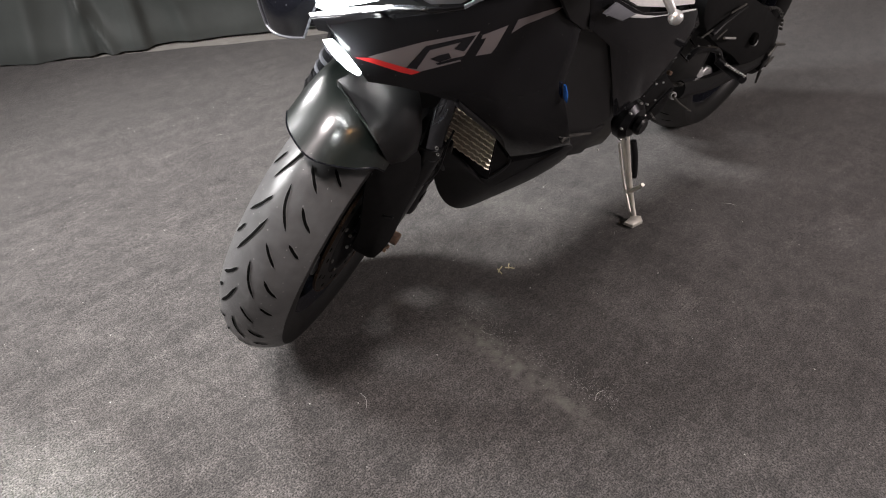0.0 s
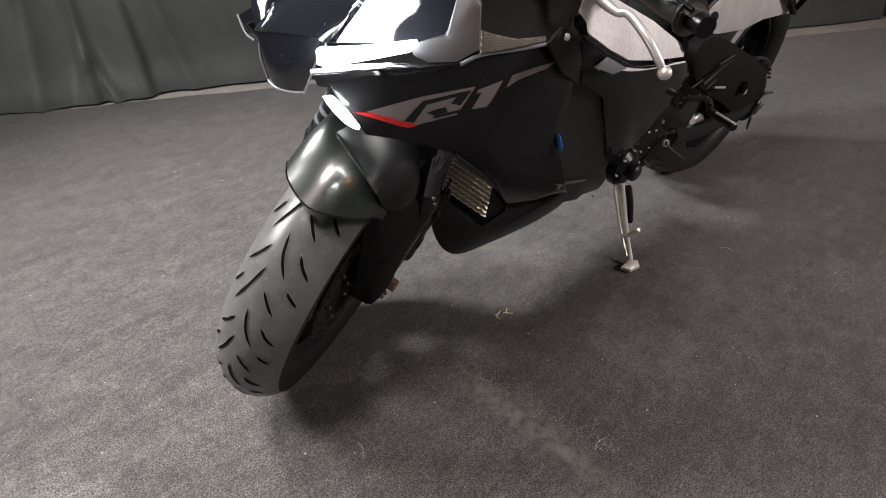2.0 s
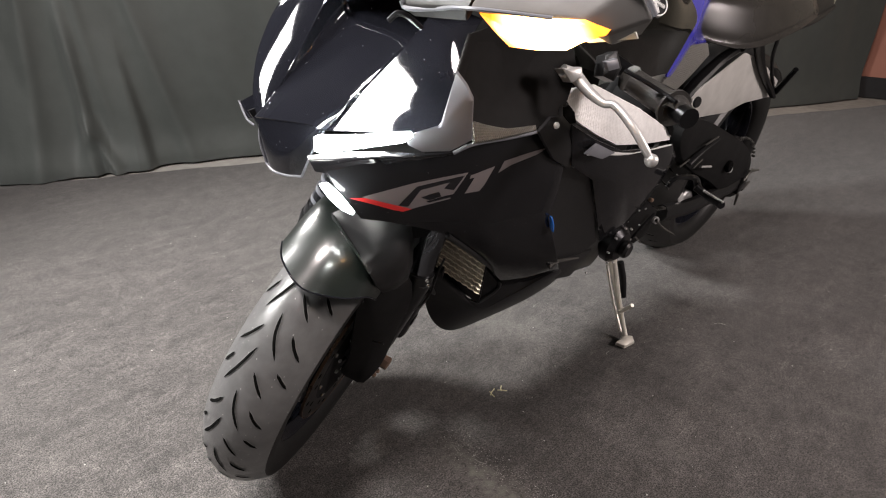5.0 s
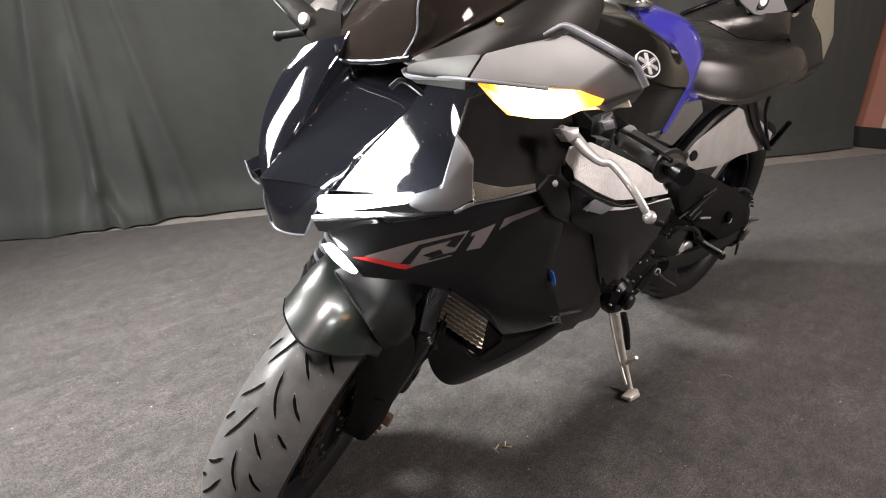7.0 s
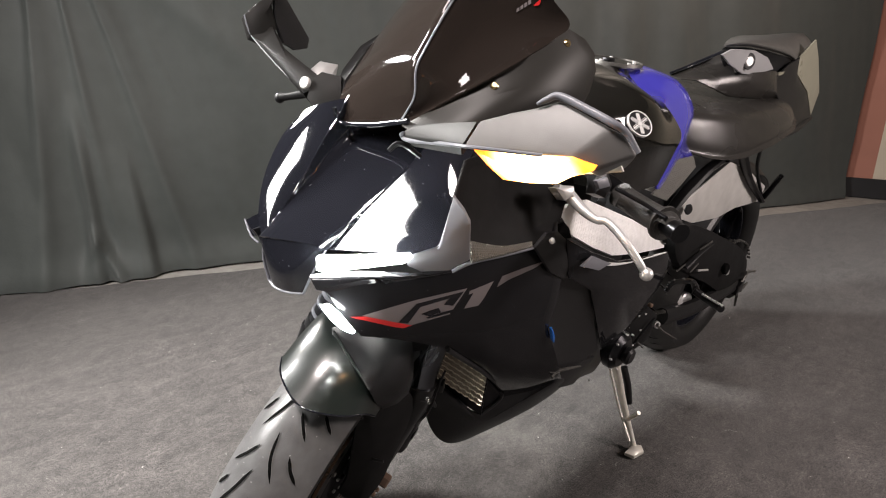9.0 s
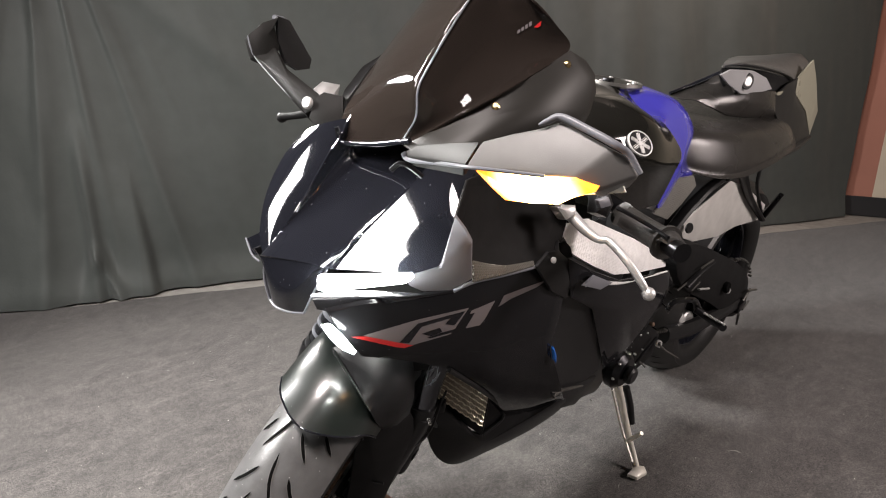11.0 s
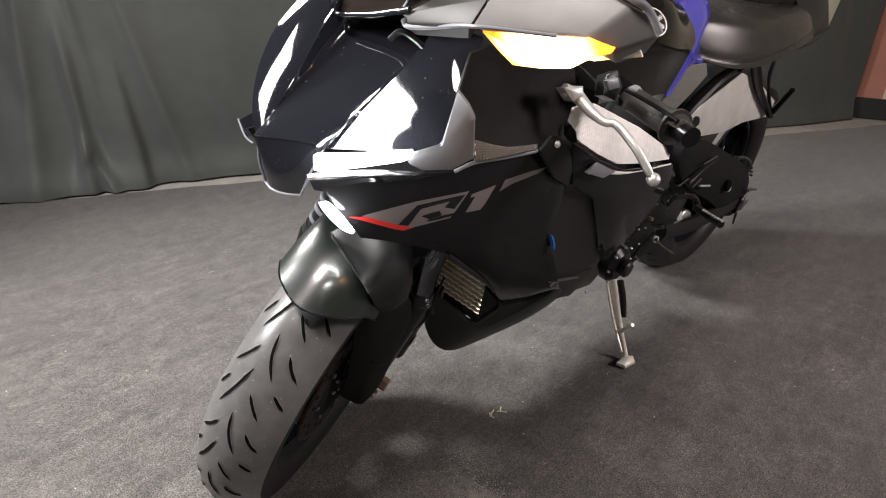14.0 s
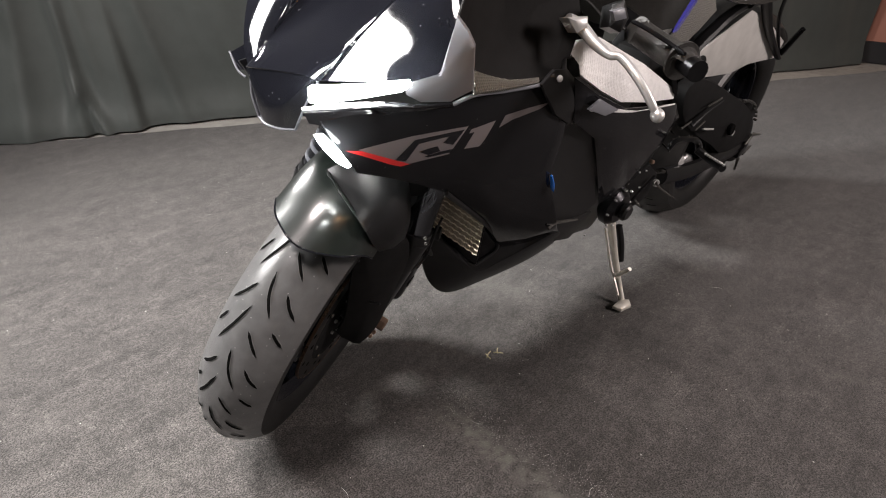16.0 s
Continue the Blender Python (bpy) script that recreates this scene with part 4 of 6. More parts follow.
        part("frame_panel", patch(side([(-0.278, 0.200, 0.772), (-0.313, 0.190, 0.790), (-0.375, 0.185, 0.784), (-0.537, 0.190, 0.720), (-0.705, 0.192, 0.643), (-0.702, 0.197, 0.627), (-0.559, 0.208, 0.656), (-0.446, 0.215, 0.684), (-0.372, 0.215, 0.717), (-0.311, 0.212, 0.749)]), 0.004, 0.004, out=o), DIMPLE, BIKE, "dimpled bright aluminium frame panel")
        # grey tube painted in for the highlight on the rounded edge
        part("fairing_shine", tube(side([(-0.060, 0.214, 0.765), (-0.083, 0.222, 0.774), (-0.144, 0.218, 0.765), (-0.213, 0.214, 0.757), (-0.256, 0.210, 0.756), (-0.281, 0.205, 0.763)]), 0.0022, 8), GREYP, BIKE, "grey tube for the highlight on the rounded fairing edge")
        # pale tube and wedge put the frame's white highlight into colour
        part("frame_shine", tube(side([(-0.342, 0.224, 0.698), (-0.382, 0.224, 0.693), (-0.435, 0.222, 0.675), (-0.532, 0.214, 0.651), (-0.702, 0.202, 0.619)]), [0.002, 0.004, 0.003, 0.0028, 0.0015], 8), ALLOYSHINE, BIKE, "pale tube for the highlight on the lower frame edge")
        part("wedge_shine", patch(side([(-0.313, 0.236, 0.711), (-0.347, 0.232, 0.717), (-0.416, 0.230, 0.685), (-0.372, 0.234, 0.687)]), 0.002, 0.004, out=o), GREYP, BIKE, "pale wedge for the highlight on the frame")
        # flat near-black sheets: the shade of two openings put into colour
        part("hole_shade", patch(side([(-0.241, 0.226, 0.789), (-0.252, 0.226, 0.790), (-0.268, 0.227, 0.778), (-0.278, 0.228, 0.761), (-0.264, 0.228, 0.763), (-0.245, 0.227, 0.777)]), 0.0005, 0.002, out=o, rings=2), SHADEBLACK, BIKE, "black sheet for the shaded hole behind the lever")
        part("slot_shade", patch(side([(-0.655, 0.199, 0.672), (-0.668, 0.199, 0.674), (-0.693, 0.199, 0.654), (-0.701, 0.200, 0.635), (-0.680, 0.200, 0.645)]), 0.0005, 0.002, out=o, rings=2), SHADEBLACK, BIKE, "black sheet for a shaded slot in the frame panel")
        part("stay_cover", patch(side([(-0.209, 0.219, 0.760), (-0.234, 0.216, 0.773), (-0.263, 0.212, 0.767), (-0.283, 0.196, 0.776), (-0.293, 0.196, 0.778), (-0.314, 0.198, 0.761), (-0.318, 0.204, 0.744), (-0.345, 0.208, 0.733), (-0.385, 0.212, 0.706), (-0.376, 0.212, 0.681), (-0.316, 0.212, 0.677), (-0.266, 0.216, 0.705)]), 0.004, 0.004, out=o), SATIN, BIKE, "black fairing stay cover")
        part("fairing_bolt", disc(0.0045, 0.006, 16), METAL, BIKE, "bright fairing bolt", m=aim(side([(-0.241, 0.222, 0.763)])[0], (0, s, 0.3)))
        part("lower_rail", patch(side([(-0.480, 0.170, 0.415), (-0.599, 0.165, 0.388), (-0.592, 0.160, 0.355), (-0.570, 0.150, 0.320), (-0.511, 0.150, 0.339), (-0.429, 0.172, 0.422)]), 0.004, 0.004, out=o), SATIN, BIKE, "black lower fairing edge")
        part("side_slot", tube(side([(-0.417, 0.178, 0.428), (-0.437, 0.176, 0.431), (-0.483, 0.174, 0.416), (-0.533, 0.172, 0.398)]), [0.003, 0.0035, 0.003, 0.002], 8), CHAINM, BIKE, "bright bracket in the fairing slot")
        part("marker", patch(side([(-0.310, 0.213, 0.593), (-0.314, 0.213, 0.593), (-0.329, 0.212, 0.572), (-0.337, 0.210, 0.553), (-0.327, 0.210, 0.563)]), 0.002, 0.004, out=o), BLUELENS, BIKE, "small blue marker")
        if s > 0:
            FAIRING.append(p)


def decals():
    bm = bmesh.new()
    bm.from_mesh(FAIRING[0].data)
    tree = BVHTree.FromBMesh(bm)
    for name, polys, mat, label, lift in (
            ("red_stripe", [[(0.0325, 0.1573, 0.7072), (0.0130, 0.1610, 0.7030), (-0.0174, 0.1664, 0.6888), (-0.0501, 0.1719, 0.6733), (-0.0376, 0.1697, 0.6727), (-0.0246, 0.1675, 0.6780)]], RED, "red stripe", 0.0012),
            ("logo_band", [[(0.0179, 0.1602, 0.7053), (-0.0505, 0.1727, 0.7093), (-0.0539, 0.1732, 0.7037), (-0.0306, 0.1687, 0.6830), (-0.0097, 0.1651, 0.6903)], [(-0.0505, 0.1727, 0.7093), (-0.1272, 0.1850, 0.7077), (-0.1228, 0.1842, 0.7043), (-0.0539, 0.1732, 0.7037)], [(-0.1228, 0.1842, 0.7043), (-0.1272, 0.1850, 0.7077), (-0.1102, 0.1817, 0.6810), (-0.1043, 0.1808, 0.6809)], [(-0.0447, 0.1710, 0.6740), (-0.0306, 0.1687, 0.6830), (-0.0539, 0.1732, 0.7037), (-0.1228, 0.1842, 0.7043), (-0.1043, 0.1808, 0.6809), (-0.1067, 0.1809, 0.6748), (-0.0746, 0.1759, 0.6744)]], DECAL, "grey logo band", 0.0009),
            ("logo_numeral", [[(-0.1282, 0.1842, 0.6772), (-0.1387, 0.1864, 0.6978), (-0.1426, 0.1872, 0.7039), (-0.1698, 0.1911, 0.7079), (-0.1584, 0.1887, 0.6831), (-0.1521, 0.1876, 0.6754)], [(-0.1310, 0.1853, 0.6977), (-0.1322, 0.1856, 0.7025), (-0.1426, 0.1872, 0.7039), (-0.1387, 0.1864, 0.6978)]], DECAL, "grey slanted numeral", 0.0009),
            ("logo_tail", [[(-0.1779, 0.1918, 0.6963), (-0.1838, 0.1932, 0.7123), (-0.2210, 0.1982, 0.7160), (-0.2657, 0.2037, 0.7185), (-0.2444, 0.2009, 0.7107), (-0.1983, 0.1948, 0.7037)]], DECAL, "grey logo tail", 0.0009),
            ("logo_stroke", [[(-0.0306, 0.1687, 0.6830), (-0.0442, 0.1710, 0.6782), (-0.0596, 0.1740, 0.6977), (-0.0539, 0.1732, 0.7037)], [(-0.0539, 0.1732, 0.7037), (-0.0596, 0.1740, 0.6977), (-0.1016, 0.1809, 0.6993), (-0.1225, 0.1842, 0.7041)], [(-0.1225, 0.1842, 0.7041), (-0.1016, 0.1809, 0.6993), (-0.0942, 0.1795, 0.6923), (-0.1092, 0.1817, 0.6867)]], GLOSS, "black logo stroke", 0.0018),
            ("logo_leg", [[(-0.0616, 0.1741, 0.6871), (-0.0737, 0.1761, 0.6888), (-0.0868, 0.1782, 0.6892), (-0.0918, 0.1788, 0.6817), (-0.0751, 0.1761, 0.6801)], [(-0.0697, 0.1752, 0.6794), (-0.0919, 0.1788, 0.6811), (-0.1103, 0.1817, 0.6807), (-0.1075, 0.1811, 0.6769), (-0.0747, 0.1760, 0.6769)]], GLOSS, "black logo leg", 0.0018)):
        part(name, decal(polys, tree, lift), mat, FAIRING[0], label)
    bm.free()


FAIRING = []
side_fairing()
decals()


def radiator():
    a, b, c, d = (Vector(p) for p in ((-0.256, 0.060, 0.493), (-0.303, 0.122, 0.454), (-0.323, 0.108, 0.349), (-0.256, 0.045, 0.408)))
    body = empty("radiator", BIKE)
    n = (b - a).cross(d - a).normalized()
    if n.x < 0:
        n = -n
    a, d = a + (a - b) * 0.25, d + (d - c) * 0.25
    part("radiator_core", patch([tuple(p - n * 0.008) for p in (a, b, c + (c - b) * 0.22, d + (d - a) * 0.22)], 0, 0.02, out=tuple(n), rings=2), DARKM, body)
    up = (d - a).normalized()
    for k in range(8):
        p, q = a.lerp(d, (k + 0.06) / 8), b.lerp(c, (k + 0.06) / 8)
        bm = bmesh.new()
        row = [[bm.verts.new(p.lerp(q, 0.97 * i / 40) + up * 0.0009 * math.sin(i * 1.35 + k * 2.1) + o) for o in (up * 0.0016 + n * 0.0008, n * (0.0030 + 0.0010 * math.sin(i * 1.35 + k)), n * 0.0008 - up * 0.0014)] for i in range(41)]
        for g, h in zip(row, row[1:]):
            for i in (0, 1):
                bm.faces.new((g[i], h[i], h[i + 1], g[i + 1]))
        part("cooling_tube", bm, FIN, body, "bright flat cooling tube")
        if k == 7:
            continue
        p2, q2 = a.lerp(d, (k + 1.06) / 8), b.lerp(c, (k + 1.06) / 8)
        bm = bmesh.new()
        row = [(bm.verts.new(p.lerp(q, 0.97 * i / 56) + n * (0.0016 if i % 2 else -0.0006)), bm.verts.new(p2.lerp(q2, 0.97 * i / 56) + n * (0.0016 if i % 2 else -0.0006))) for i in range(57)]
        for g, h in zip(row, row[1:]):
            bm.faces.new((g[0], h[0], h[1], g[1]))
        part("cooling_fin", bm, FINBED, body, "folded tan cooling fins", flat=True)


radiator()


def screen():
    # far edge, near ridge and the edge along the side wing, from the base up
    rows = []
    for f, q, w, up in (((-0.091, -0.050, 0.863), (-0.091, 0.068, 0.890), (-0.090, 0.086, 0.896), -0.001), ((-0.109, -0.075, 0.894), (-0.097, 0.084, 0.925), (-0.110, 0.115, 0.925), 0.007), ((-0.150, -0.095, 0.928), (-0.094, 0.086, 0.958), (-0.140, 0.145, 0.954), 0.009),
                        ((-0.209, -0.115, 0.977), (-0.106, 0.086, 0.983), (-0.194, 0.165, 0.988), 0.010), ((-0.275, -0.125, 1.039), (-0.140, 0.085, 1.032), (-0.265, 0.165, 1.020), 0.010), ((-0.327, -0.125, 1.095), (-0.174, 0.085, 1.076), (-0.253, 0.150, 1.044), 0.010), ((-0.363, -0.120, 1.139), (-0.210, 0.080, 1.115), (-0.227, 0.130, 1.066), 0.010)):
        f, q, w = Vector(f), Vector(q), Vector(w)
        lift = Vector((0.55, 0.0, 0.83)) * up
        rows.append([f, f.lerp(q, 0.25) + lift * 0.8, f.lerp(q, 0.55) + lift, f.lerp(q, 0.88) + lift * 0.55, q, q.lerp(w, 0.25) - lift * 1.5, q.lerp(w, 0.65) - lift * 1.1, w])
    scr = part("windscreen", loft(rows, 6, False, 0.0025), SMOKE, BIKE, "dark smoked double-bubble windscreen")
    ridge = [tuple(row[4] + Vector((0.0006, 0.0004, 0.001))) for row in rows]
    part("bubble_ridge", tube(ridge, 0.0012, 6), GREYP, scr, "pale moulded ridge")
    wing = part("screen_wing", patch([(-0.082, 0.085, 0.895), (-0.092, 0.094, 0.904), (-0.121, 0.122, 0.932), (-0.155, 0.148, 0.961), (-0.198, 0.166, 0.989), (-0.266, 0.166, 1.020), (-0.290, 0.176, 1.010), (-0.305, 0.184, 0.995), (-0.312, 0.188, 0.973), (-0.301, 0.192, 0.946), (-0.287, 0.194, 0.930),
                                       (-0.209, 0.190, 0.925), (-0.158, 0.180, 0.921), (-0.118, 0.165, 0.910), (-0.088, 0.142, 0.900), (-0.080, 0.110, 0.892)], 0.001, 0.004, out=(0.3, 0.6, 0.7)), WING, scr, "glossy black side wing of the screen")
    me = bmesh.new()
    me.from_mesh(wing.data)
    tree = BVHTree.FromBMesh(me)
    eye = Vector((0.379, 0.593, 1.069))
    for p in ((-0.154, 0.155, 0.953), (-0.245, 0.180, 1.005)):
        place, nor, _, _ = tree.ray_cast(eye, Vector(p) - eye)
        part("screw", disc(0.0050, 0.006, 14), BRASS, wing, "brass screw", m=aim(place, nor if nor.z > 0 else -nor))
    me.free()
    me = bmesh.new()
    me.from_mesh(scr.data)
    tree = BVHTree.FromBMesh(me)
    for k in range(4):
        a, b = Vector((-0.216, 0.120, 1.030)).lerp(Vector((-0.244, 0.120, 1.042)), k / 4), Vector((-0.215, 0.120, 1.034)).lerp(Vector((-0.242, 0.120, 1.047)), k / 4)
        step = (Vector((-0.244, 0.120, 1.042)) - Vector((-0.216, 0.120, 1.030))) * 0.18
        part("maker_mark", decal([(a, b, b + step, a + step)], tree, 0.0012, 1, (0.81, 0.58, 0.04)), DECAL, scr, "small pale printed mark")
    part("maker_swoosh", decal([((-0.247, 0.120, 1.039), (-0.253, 0.120, 1.043), (-0.260, 0.120, 1.047), (-0.260, 0.120, 1.041), (-0.254, 0.120, 1.039))], tree, 0.0012, 1, (0.81, 0.58, 0.04)), RED, scr, "small red printed mark")
    me.free()
    part("screen_edge", tube([Vector(p) + Vector((0.005, 0.004, 0.004)) for p in ((-0.087, -0.056, 0.879), (-0.090, -0.054, 0.866), (-0.092, -0.040, 0.861), (-0.090, 0.020, 0.875), (-0.087, 0.066, 0.890), (-0.089, 0.088, 0.898))], 0.0034, 10), GLOSS, scr, "glossy rolled screen edge")
    part("screen_hood", patch([(-0.2290, -0.1250, 0.9767), (-0.1796, -0.1300, 0.9492), (-0.1529, -0.1350, 0.9142), (-0.1440, -0.1350, 0.8929), (-0.1281, -0.1100, 0.8645), (-0.1301, -0.1000, 0.8784), (-0.1396, -0.1100, 0.9042), (-0.1797, -0.1100, 0.9518)], 0.001, 0.004, out=(0.3, -0.3, 1)), LEGBLACK, BIKE, "black instrument hood")


screen()


def mirror():
    o = (1, 0.5, 0.6)
    arm = part("mirror", facets([[(-0.0238, 0.1500, 0.9041), (0.0414, 0.2927, 0.9435), (0.0264, 0.2933, 0.9634), (0.0024, 0.2350, 0.9453), (-0.0219, 0.1720, 0.9239), (-0.0233, 0.1520, 0.9131)]], 0.016, 0.8, (0.6, -0.1, 0.8), 0.003), MIRRORSHADE, BIKE, "charcoal mirror stalk")
    part("mirror_housing", facets([[(0.0414, 0.2927, 0.9435), (0.0264, 0.2933, 0.9634), (0.0131, 0.3133, 0.9738), (0.0021, 0.3309, 0.9818), (-0.0067, 0.3425, 0.9893), (-0.0115, 0.3870, 0.9789), (0.0016, 0.3789, 0.9643), (0.0112, 0.3721, 0.9540), (0.0185, 0.3533, 0.9513), (0.0295, 0.3243, 0.9474)],
                                   [(-0.0115, 0.3870, 0.9789), (-0.0181, 0.3963, 0.9757), (-0.0224, 0.4075, 0.9623), (0.0000, 0.3883, 0.9475), (0.0112, 0.3721, 0.9540), (0.0016, 0.3789, 0.9643)]], 0.045, 0.72, (0.8, 0.1, 0.4), 0.0035), MIRRORP, arm, "charcoal plastic mirror housing")
    part("mirror_rim", tube([(0.0049, 0.3300, 0.9832), (0.0007, 0.3346, 0.9871), (-0.0049, 0.3423, 0.9916), (-0.0082, 0.3657, 0.9873), (-0.0106, 0.3869, 0.9824), (-0.0166, 0.3971, 0.9771), (-0.0210, 0.4079, 0.9648)], [0.0012, 0.0026, 0.0030, 0.0030, 0.0030, 0.0026, 0.0020], 10), GREYP, arm, "grey mirror rim")
    part("indicator_lens", patch([(0.0319, 0.2969, 0.9404), (0.0249, 0.3265, 0.9462), (0.0183, 0.3533, 0.9504), (0.0131, 0.3744, 0.9541), (0.0069, 0.3911, 0.9494), (0.0086, 0.3759, 0.9403), (0.0093, 0.3647, 0.9312), (0.0141, 0.3424, 0.9252), (0.0193, 0.3213, 0.9217), (0.0258, 0.3081, 0.9308)], 0.007, 0.02, out=o, rings=5), AMBER, arm, "lit amber indicator lens")
    # specular line on the plastic rim, put in as a grey tube
    part("mirror_shine", tube([(-0.0210, 0.1520, 0.9099), (-0.0199, 0.1620, 0.9056), (0.0093, 0.2300, 0.9248), (0.0444, 0.2947, 0.9445), (0.0215, 0.3553, 0.9523)], [0.0030, 0.0026, 0.0020, 0.0016, 0.0014], 8), GREYP, arm, "grey tube for the highlight along the lower mirror edge")
    part("mirror_bracket", tube([(-0.017, 0.140, 0.888), (-0.021, 0.148, 0.897), (-0.026, 0.158, 0.896), (-0.039, 0.165, 0.886)], 0.003, 8), DARKM, arm, "polished mirror bracket")
    part("glass", patch([(-0.020, 0.310, 0.930), (-0.026, 0.350, 0.960), (-0.032, 0.385, 0.958), (-0.034, 0.395, 0.945), (-0.030, 0.360, 0.932)], 0.002, 0.003, out=(-1, 0, 0)), METAL, arm, "mirror glass")


mirror()


def far_mirror():
    o = (1, -0.4, 0.4)
    arm = part("mirror", patch([(-0.106, -0.165, 0.874), (-0.124, -0.150, 0.888), (-0.132, -0.170, 0.901), (-0.126, -0.260, 0.926), (-0.138, -0.310, 0.948), (-0.105, -0.315, 0.932), (-0.111, -0.235, 0.895)], 0.006, 0.02, out=o), MIRRORSHADE, BIKE, "charcoal mirror stalk")
    part("mirror_housing", patch([(-0.102, -0.330, 0.962), (-0.105, -0.318, 0.933), (-0.119, -0.300, 0.926), (-0.150, -0.315, 0.944), (-0.149, -0.330, 0.978), (-0.159, -0.335, 0.992), (-0.130, -0.335, 0.982)], 0.008, 0.02, out=o), MIRRORSHADE, arm, "charcoal plastic mirror housing")
    part("glass_shell", patch([(-0.155, -0.340, 0.991), (-0.189, -0.360, 0.984), (-0.235, -0.360, 0.921), (-0.222, -0.345, 0.907), (-0.186, -0.325, 0.908), (-0.158, -0.315, 0.921), (-0.149, -0.325, 0.951)], -0.004, 0.006, out=o), SATIN, arm, "dark inner mirror shell")
    part("mirror_rim", tube([(-0.155, -0.342, 0.991), (-0.190, -0.362, 0.983), (-0.215, -0.362, 0.951), (-0.237, -0.362, 0.919)], 0.004, 8), GREYP, arm, "grey mirror rim")
    part("housing_edge", tube([(-0.103, -0.332, 0.962), (-0.104, -0.325, 0.944), (-0.108, -0.312, 0.928), (-0.112, -0.236, 0.895), (-0.110, -0.168, 0.877)], 0.0017, 8), GREYP, arm, "grey lower edge")
    part("mirror_base", patch([(-0.1028, -0.1500, 0.8715), (-0.1157, -0.1550, 0.8996), (-0.1276, -0.1500, 0.9085), (-0.1442, -0.1250, 0.9066), (-0.1349, -0.1100, 0.8840), (-0.1227, -0.1050, 0.8628), (-0.1098, -0.1200, 0.8567), (-0.1050, -0.1350, 0.8616)], 0.004, 0.012, out=o), MIRRORSHADE, arm, "black mirror base")
    part("pivot_cap", disc(0.009, 0.008, 20), METAL, arm, "bright pivot cap", m=aim((-0.106, -0.160, 0.891), (1, 0.3, 0.3)))


far_mirror()
part("brake_reservoir", patch([(-0.155, -0.220, 0.899), (-0.184, -0.240, 0.906), (-0.206, -0.220, 0.904), (-0.179, -0.200, 0.891), (-0.156, -0.200, 0.891)], 0.006, 0.03, out=(1, 0, 0.6)), METAL, BIKE, "bright brake reservoir clamp")


def tank_and_seat():
    # rows across, from the front of the tank back to the seat
    def both(row):
        return row + [(a, -b, c) for a, b, c in reversed(row[:-1])]

    front = [(-0.36, 0.10, 0.80), (-0.36, 0.110, 0.82), (-0.36, 0.115, 0.84), (-0.36, 0.10, 0.875), (-0.36, 0.07, 0.895), (-0.36, 0.03, 0.905), (-0.36, 0, 0.907)]
    second = [(-0.44, 0.15, 0.78), (-0.44, 0.162, 0.815), (-0.44, 0.165, 0.85), (-0.44, 0.145, 0.900), (-0.44, 0.10, 0.925), (-0.44, 0.05, 0.936), (-0.44, 0, 0.938)]
    third = [(-0.53, 0.172, 0.765), (-0.54, 0.182, 0.81), (-0.55, 0.185, 0.85), (-0.55, 0.165, 0.905), (-0.55, 0.11, 0.935), (-0.55, 0.05, 0.947), (-0.55, 0, 0.950)]
    seam = [(-0.6350, 0.1740, 0.7597), (-0.6759, 0.1700, 0.8136), (-0.7058, 0.1600, 0.8473), (-0.6549, 0.1370, 0.8975), (-0.6404, 0.1000, 0.9130), (-0.6622, 0.0500, 0.9332), (-0.7667, 0, 0.9331)]
    end = [(-0.6517, 0.1720, 0.7496), (-0.7118, 0.1660, 0.7969), (-0.7477, 0.1550, 0.8341), (-0.8298, 0.1200, 0.8771), (-0.8164, 0.0800, 0.9209), (-0.7836, 0.0300, 0.9362), (-0.8267, 0, 0.9291)]
    drop = [(-0.770, 0.150, 0.745), (-0.850, 0.140, 0.775), (-0.850, 0.120, 0.800), (-0.865, 0.095, 0.835), (-0.865, 0.06, 0.850), (-0.865, 0.02, 0.856), (-0.865, 0, 0.856)]
    tank = part("fuel_tank", loft([both(r) for r in (front, second, third, seam)], 8, False, 0.003), TANKP, BIKE, "black fuel tank")
    part("tank_stripe", loft([both(r) for r in (seam, end, drop)], 8, False, 0.003), BLUE, tank, "glossy blue band on the tank")
    cap = part("fuel_cap", disc(0.055, 0.008, 40), TANKP, tank, "black filler cap", m=pose(-0.684, 0, 0.944, 90, 0, 0))
    part("cap_ring", ring([(0.0545, -0.003), (0.0565, 0), (0.0555, 0.0055), (0.0535, 0.0055)], 40), CHAINM, cap)
    part("cap_latch", box(0.026, 0.007, 0.014, 0.003), DARKM, cap, m=pose(0.018, 0.006, 0))
    for k in range(5):
        part("cap_screw", disc(0.0035, 0.004, 10, 0.001), METAL, cap, "small bright screw", m=pose(0.044 * math.cos(1.257 * k), 0.005, 0.044 * math.sin(1.257 * k)))
    for s in (1, -1):
        part("knee_pad", patch([(x, s * y, z) for x, y, z in ((-0.637, 0.170, 0.740), (-0.710, 0.168, 0.798), (-0.804, 0.160, 0.790), (-0.839, 0.158, 0.763), (-0.778, 0.162, 0.733), (-0.723, 0.165, 0.711))], 0.003, 0.004, out=(0, s, 0)), PADTEX, tank, "grey textured knee pad")
        c = Vector((-0.460, 0.190, 0.889))
        m = aim((c.x, s * (c.y + 0.001), c.z + 0.002), (0.28, s * 0.70, 0.74))
        bad = part("tank_badge", disc(0.0218, 0.010, 40), SATIN, tank, "round badge with a pale crossed emblem", m=m)
        part("badge_ring", ring([(0.0218, 0.001), (0.0218, 0.0058), (0.0200, 0.0058), (0.0200, 0.001)], 40), WHITE, bad)
